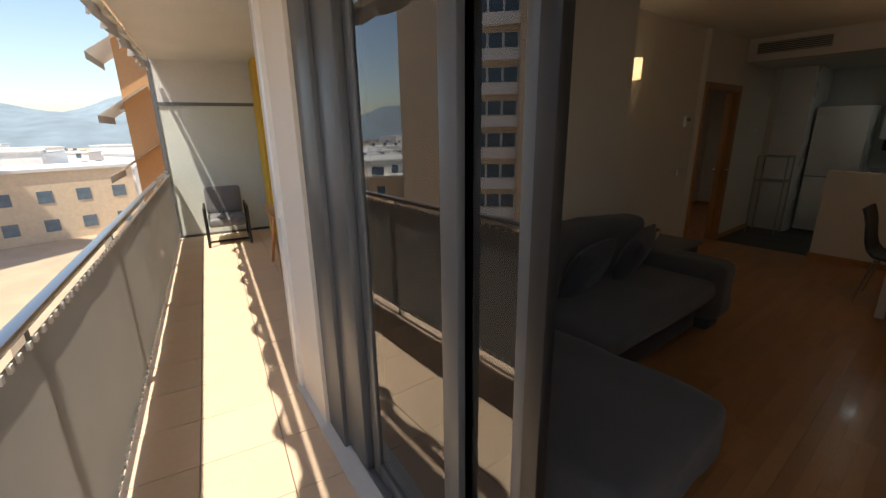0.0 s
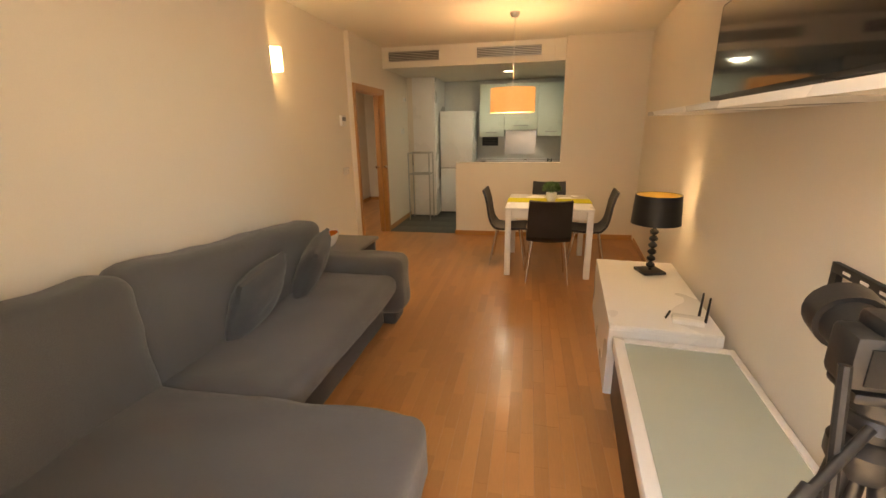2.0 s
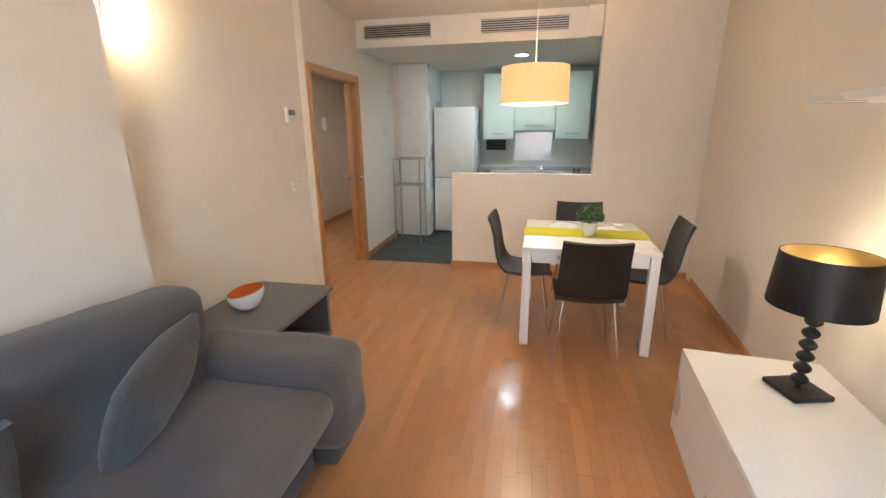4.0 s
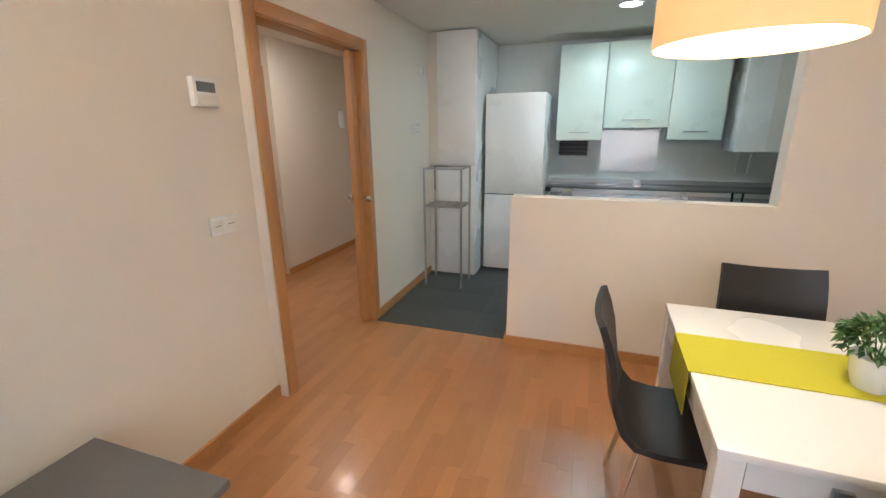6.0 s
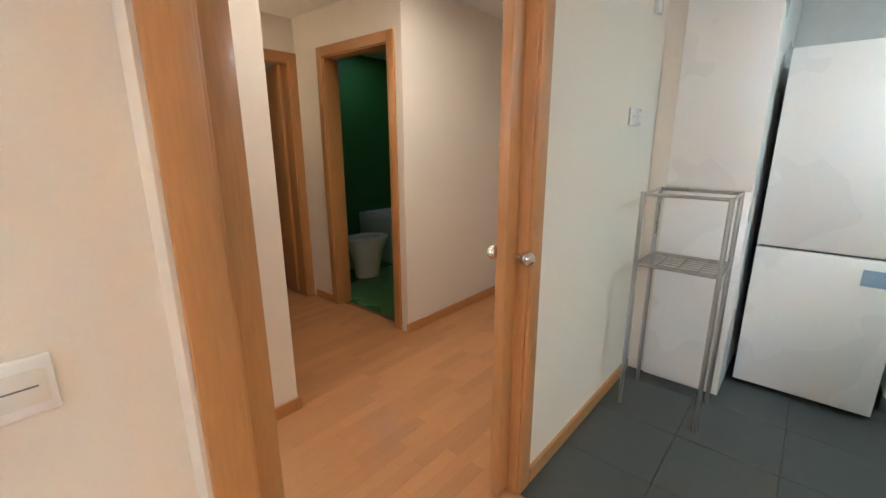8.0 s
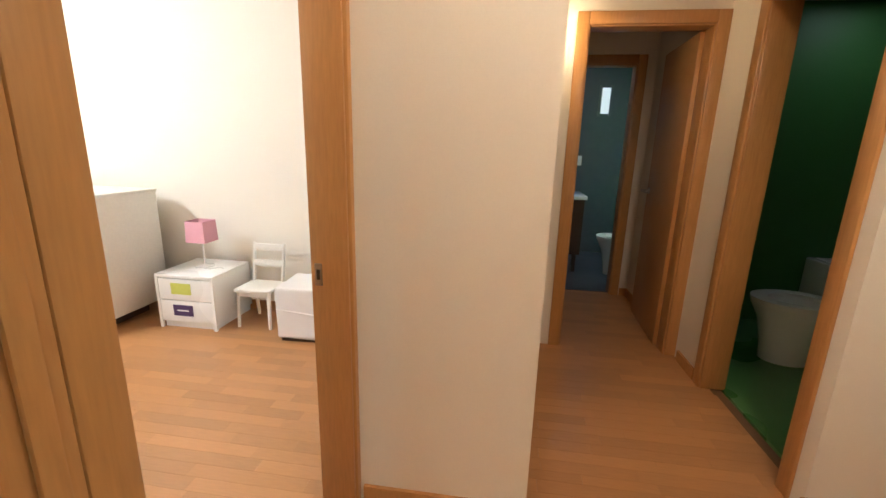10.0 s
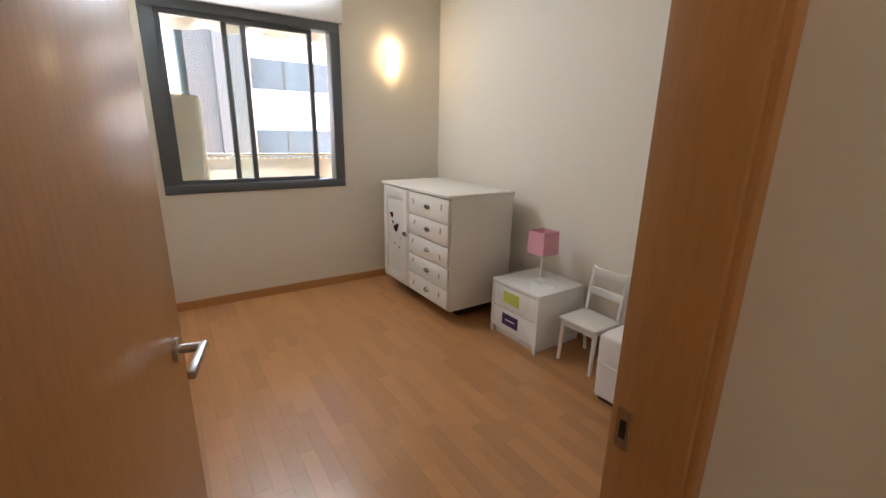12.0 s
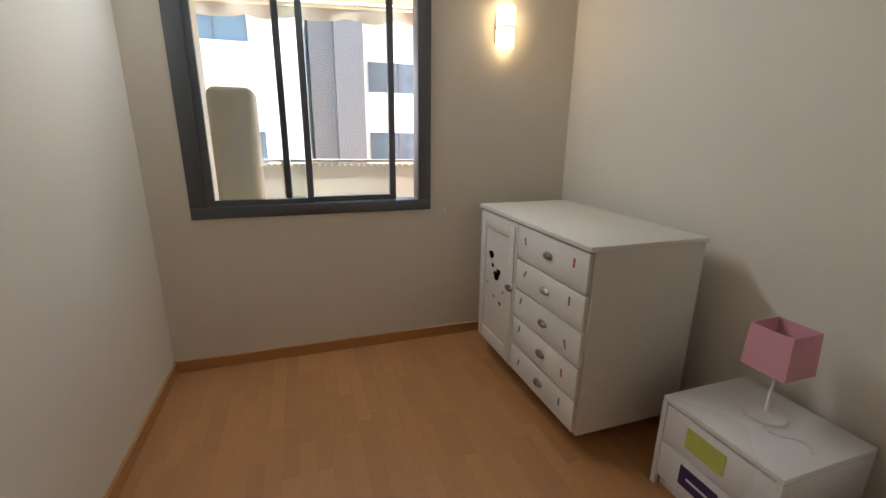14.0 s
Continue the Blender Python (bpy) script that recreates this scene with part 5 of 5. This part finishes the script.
def nightstand():
    n = thing("nightstand", "white two-drawer nightstand with coloured labels", "nightstand", pose(-4.83, 3.17, 0))
    w, L, h = 0.435, 0.44, 0.40
    block("carcass", n, M_WHITE, (0, w - 0.018, 0.0, L, 0.05, h - 0.02), bevel=0.002)
    block("top", n, M_WHITE, (0, w, 0, L, h - 0.02, h), bevel=0.003)
    block("side_panel", n, M_WHITE, (w - 0.018, w, 0, 0.02, 0, h - 0.02))
    block("side_panel", n, M_WHITE, (w - 0.018, w, L - 0.02, L, 0, h - 0.02))
    block("plinth", n, M_WHITE, (0, w - 0.03, 0.02, L - 0.02, 0.0, 0.05))
    for k, z in enumerate((0.055, 0.215)):
        d = block("drawer", n, M_WHITE, (w - 0.018, w - 0.002, 0.022, L - 0.022, z, z + 0.155), bevel=0.002)
        mat = (M_PURPLE, M_LIMELABEL)[k]
        block("label_plate", d, mat, (w - 0.002, w + 0.002, 0.12, 0.27, z + 0.045, z + 0.125), label=("purple label", "lime label")[k])
        if not k:
            block("marking", d, M_WHITE, (w + 0.002, w + 0.0026, 0.15, 0.24, z + 0.08, z + 0.09))


nightstand()


def pink_lamp():
    l = thing("bedside_lamp", "small lamp with a square pink shade on the nightstand", "lamp", pose(-4.64, 3.38, 0.401))
    bm = bmesh.new()
    lathe(bm, [(0.001, 0), (0.065, 0), (0.063, 0.008), (0.02, 0.014), (0.006, 0.02), (0.005, 0.20), (0.001, 0.20)], 28)
    part("base", bm, M_WHITE, l, smooth=True)
    bm = bmesh.new()
    s, t, z0, z1 = 0.075, 0.07, 0.19, 0.345
    for a, b, c, d in (((-s, -s), (s, -s), (t, -t), (-t, -t)), ((s, -s), (s, s), (t, t), (t, -t)), ((s, s), (-s, s), (-t, t), (t, t)), ((-s, s), (-s, -s), (-t, -t), (-t, t))):
        bm.faces.new([bm.verts.new(p) for p in ((*a, z0), (*b, z0), (*c, z1), (*d, z1))])
    bmesh.ops.remove_doubles(bm, verts=bm.verts[:], dist=0.0001)
    bmesh.ops.solidify(bm, geom=bm.faces[:], thickness=0.002)
    part("shade", bm, M_PINK, l, "pink square cloth shade")
    bm = bmesh.new()
    pts = [(0.05 + 0.03 * math.sin(k * 0.9), 0.03 + k * 0.022, 0.004) for k in range(8)]
    for a, b in zip(pts, pts[1:]):
        tube(bm, a, b, 0.003, seg=6)
    part("cord", bm, M_WHITE, l)


pink_lamp()


def small_chair():
    c = thing("child_chair", "small cream wooden child's chair", "chair", pose(-4.62, 3.83, 0, 0, 0, -90))
    h = 0.27
    bm = bmesh.new()
    bx(bm, -0.135, 0.135, -0.12, 0.13, h, h + 0.022, bevel=0.008)
    part("seat", bm, M_OFFWHITE, c, smooth=True)
    for x in (-0.115, 0.115):
        bm = bmesh.new()
        tube(bm, (x * 1.05, 0.115, 0), (x, 0.10, h), 0.011, 0.015)
        part("leg", bm, M_OFFWHITE, c, smooth=True)
        bm = bmesh.new()
        tube(bm, (x * 1.02, -0.14, 0), (x, -0.105, h), 0.012, 0.014)
        tube(bm, (x, -0.105, h), (x * 1.02, -0.15, 0.575), 0.014, 0.012)
        part("back_post", bm, M_OFFWHITE, c, smooth=True)
    block("apron", c, M_OFFWHITE, (-0.11, 0.11, 0.095, 0.11, h - 0.035, h))
    for z, d in ((0.52, -0.142), (0.40, -0.125)):
        block("back_rail", c, M_OFFWHITE, (-0.112, 0.112, d - 0.008, d + 0.008, z, z + 0.05), bevel=0.004)


small_chair()


def stool(m, label, mat=M_COVER):
    s = thing("covered_pouf", label, "pouf", m, "covered poufs")
    block("base", s, M_DARKWOOD, (-0.15, 0.15, -0.15, 0.15, 0, 0.03))
    bm = bmesh.new()
    soft(bm, -0.175, 0.175, -0.17, 0.17, 0.025, 0.385, 0.018, 18, 0.006, 6)
    for v in bm.verts:
        if v.co.z > 0.05:
            k = 1 - 0.03 * max(0, 0.3 - v.co.z)
            v.co.x *= k
        v.co += Vector((v.co.x, v.co.y, 0)).normalized() * 0.006 * max(0, 1 - abs(v.co.z - 0.23) / 0.012) if abs(v.co.z - 0.23) < 0.012 else Vector()
    part("cover", bm, mat, s, "white fitted cotton cover", True)
    bm = bmesh.new()
    tube(bm, (0.178, -0.165, 0.235), (0.178, 0.165, 0.20), 0.005, seg=6)
    part("hem", bm, mat, s)


stool(pose(-4.52, 4.26, 0, 0, 0, 3), "white cotton covered cube pouf with a hem fold")
stool(pose(-4.50, 4.70, 0, 0, 0, -4), "white cotton covered cube pouf near the door wall")

# ---- bathrooms seen through the doors ----


def toilet(m, label, name="toilet"):
    t = thing(name, label, "toilet", m)
    bm = bmesh.new()
    lathe(bm, [(0.001, 0), (0.11, 0), (0.12, 0.12), (0.15, 0.28), (0.19, 0.38), (0.19, 0.40), (0.16, 0.40), (0.12, 0.33), (0.001, 0.26)], 28)
    for v in bm.verts:
        v.co.y *= 1.3
    part("bowl", bm, M_CERAMIC, t, smooth=True)
    bm = bmesh.new()
    lathe(bm, [(0.195, 0.402), (0.195, 0.42), (0.12, 0.42), (0.12, 0.402)], 28, closed=True)
    for v in bm.verts:
        v.co.y *= 1.3
    part("rim", bm, M_CERAMIC, t, smooth=True)
    return t


toilet(pose(-4.74, 7.44, 0.004), "white ceramic bidet in the green bathroom", "bidet")
toilet(pose(-6.55, 6.82, 0.004), "white toilet in the dark washroom")
TUB = thing("bathtub", "white bathtub along the green wall", "bathtub", pose(-5.44, 7.9, 0.004))
block("body", TUB, M_CERAMIC, (0, 1.8, 0, 0.06, 0, 0.55), (0, 1.8, 0.66, 0.72, 0, 0.55), (0, 0.06, 0.06, 0.66, 0, 0.55), (1.74, 1.8, 0.06, 0.66, 0, 0.55), (0.06, 1.74, 0.06, 0.66, 0, 0.12), bevel=0.01)
VAN = thing("vanity_cabinet", "dark wood vanity cabinet with a white top", "cabinet", pose(-7.0, 5.85, 0.004))
block("body", VAN, M_DARKWOOD, (0, 0.5, 0, 0.55, 0.2, 0.80))
block("basin_top", VAN, M_CERAMIC, (-0.02, 0.53, -0.02, 0.57, 0.80, 0.84), bevel=0.006)
for yy in (0.03, 0.48):
    block("leg", VAN, M_DARKWOOD, (0.42, 0.47, yy, yy + 0.04, 0.0, 0.2))
wall_box("flush_plate", pose(-7.548, 6.50, 1.12, 0, 0, -90), 0.2, 0.12, 0.012, "white flush plate on the slate wall", "flush plate")
WW = tagged(new("window_2"), "small frosted washroom window", "window", kind="structure")
block("pane", WW, glowing("frosted_daylight", (0.75, 0.88, 1.0), 0.02), (-7.549, -7.545, 6.66, 6.76, 1.75, 2.05))
block("frame", WW, M_ALU, (-7.549, -7.53, 6.63, 6.66, 1.72, 2.08), (-7.549, -7.53, 6.76, 6.79, 1.72, 2.08))

# ---- floor pieces ----


def box_mesh(name, w, l, h, mat, chamfer):
    bm = bmesh.new()
    x, y, c = w / 2, l / 2, chamfer
    lo = [bm.verts.new(p) for p in ((-x, -y, -h), (x, -y, -h), (x, y, -h), (-x, y, -h))]
    md = [bm.verts.new(p) for p in ((-x, -y, -c), (x, -y, -c), (x, y, -c), (-x, y, -c))]
    hi = [bm.verts.new(p) for p in ((-x + c, -y + c, 0), (x - c, -y + c, 0), (x - c, y - c, 0), (-x + c, y - c, 0))]
    for i in range(4):
        j = (i + 1) % 4
        bm.faces.new((lo[i], lo[j], md[j], md[i]))
        bm.faces.new((md[i], md[j], hi[j], hi[i]))
    bm.faces.new(hi)
    me = mesh_of(name, bm, mat)
    return me


FLOOR = bpy.data.objects["floor"]
PW = 0.068
LENS_ = (0.30, 0.40, 0.50)
PLANKS = [box_mesh("plank", PW - 0.0002, l - 0.0002, 0.012, M_PARQ, 0.0004) for l in LENS_]
near_left = 300
rest_v, rest_f = [], []


def lay(x0, x1, y0, y1, near):
    global near_left
    rn = random.Random(int(x0 * 100) * 7 + int(y0 * 100))
    n = int(math.ceil((x1 - x0) / PW))
    for i in range(n):
        xa = x0 + i * PW
        y = y0 - rn.random() * 0.4
        while y < y1:
            k = rn.randrange(3)
            l = LENS_[k]
            a, b = max(y, y0), min(y + l, y1)
            xb = min(xa + PW, x1)
            if b - a > 0.02:
                whole = abs((b - a) - l) < 1e-6 and xb - xa > PW - 1e-6
                if whole and near and near_left > 0 and near[0] < xa < near[1] and near[2] < y < near[3]:
                    ob = new("plank", PLANKS[k])
                    ob.parent = FLOOR
                    ob.location = ((xa + xb) / 2, (a + b) / 2, rn.uniform(-0.0002, 0.0002))
                    near_left -= 1
                else:
                    g = 0.0004
                    s = len(rest_v)
                    rest_v.extend([(xa + g, a + g, 0), (xb - g, a + g, 0), (xb - g, b - g, 0), (xa + g, b - g, 0), (xa, a, -0.004), (xb, a, -0.004), (xb, b, -0.004), (xa, b, -0.004)])
                    rest_f.extend([(s, s + 1, s + 2, s + 3), (s + 4, s + 5, s + 1, s), (s + 5, s + 6, s + 2, s + 1), (s + 6, s + 7, s + 3, s + 2), (s + 7, s + 4, s, s + 3)])
            y += l


lay(-2.12, 1.60, 0.10, 5.98, (-1.0, 0.75, 3.2, 5.6))
lay(-4.87, -2.36, 1.69, 5.07, (-4.2, -2.5, 2.2, 3.7))
lay(-3.40, -2.12, 5.07, 8.90, None)
lay(-5.97, -3.40, 5.40, 6.80, None)
me = bpy.data.meshes.new("plank_rest")
me.from_pydata(rest_v, [], rest_f)
me.materials.append(M_PARQ_FAR)
rest = new("planks", me)
rest.parent = FLOOR
tagged(rest, kind="stuff")

KT = box_mesh("tile", 0.398, 0.398, 0.012, M_TILE_K, 0.0015)
for i in range(9):
    for j in range(6):
        x, y = -1.80 + i * 0.40, 6.185 + j * 0.40
        if x < 1.4:
            t = new("tile", KT)
            t.parent = KFLOOR
            t.location = (x, y, 0.0)
BT = box_mesh("tile", 0.396, 0.396, 0.016, M_TILE_B, 0.002)
inv = DECK.inverted()
for i in range(27):
    for j in range(8):
        t = new("tile", BT)
        t.parent = slab
        t.location = (-7.65 + i * 0.40, 0.16 + j * 0.40, -0.008)
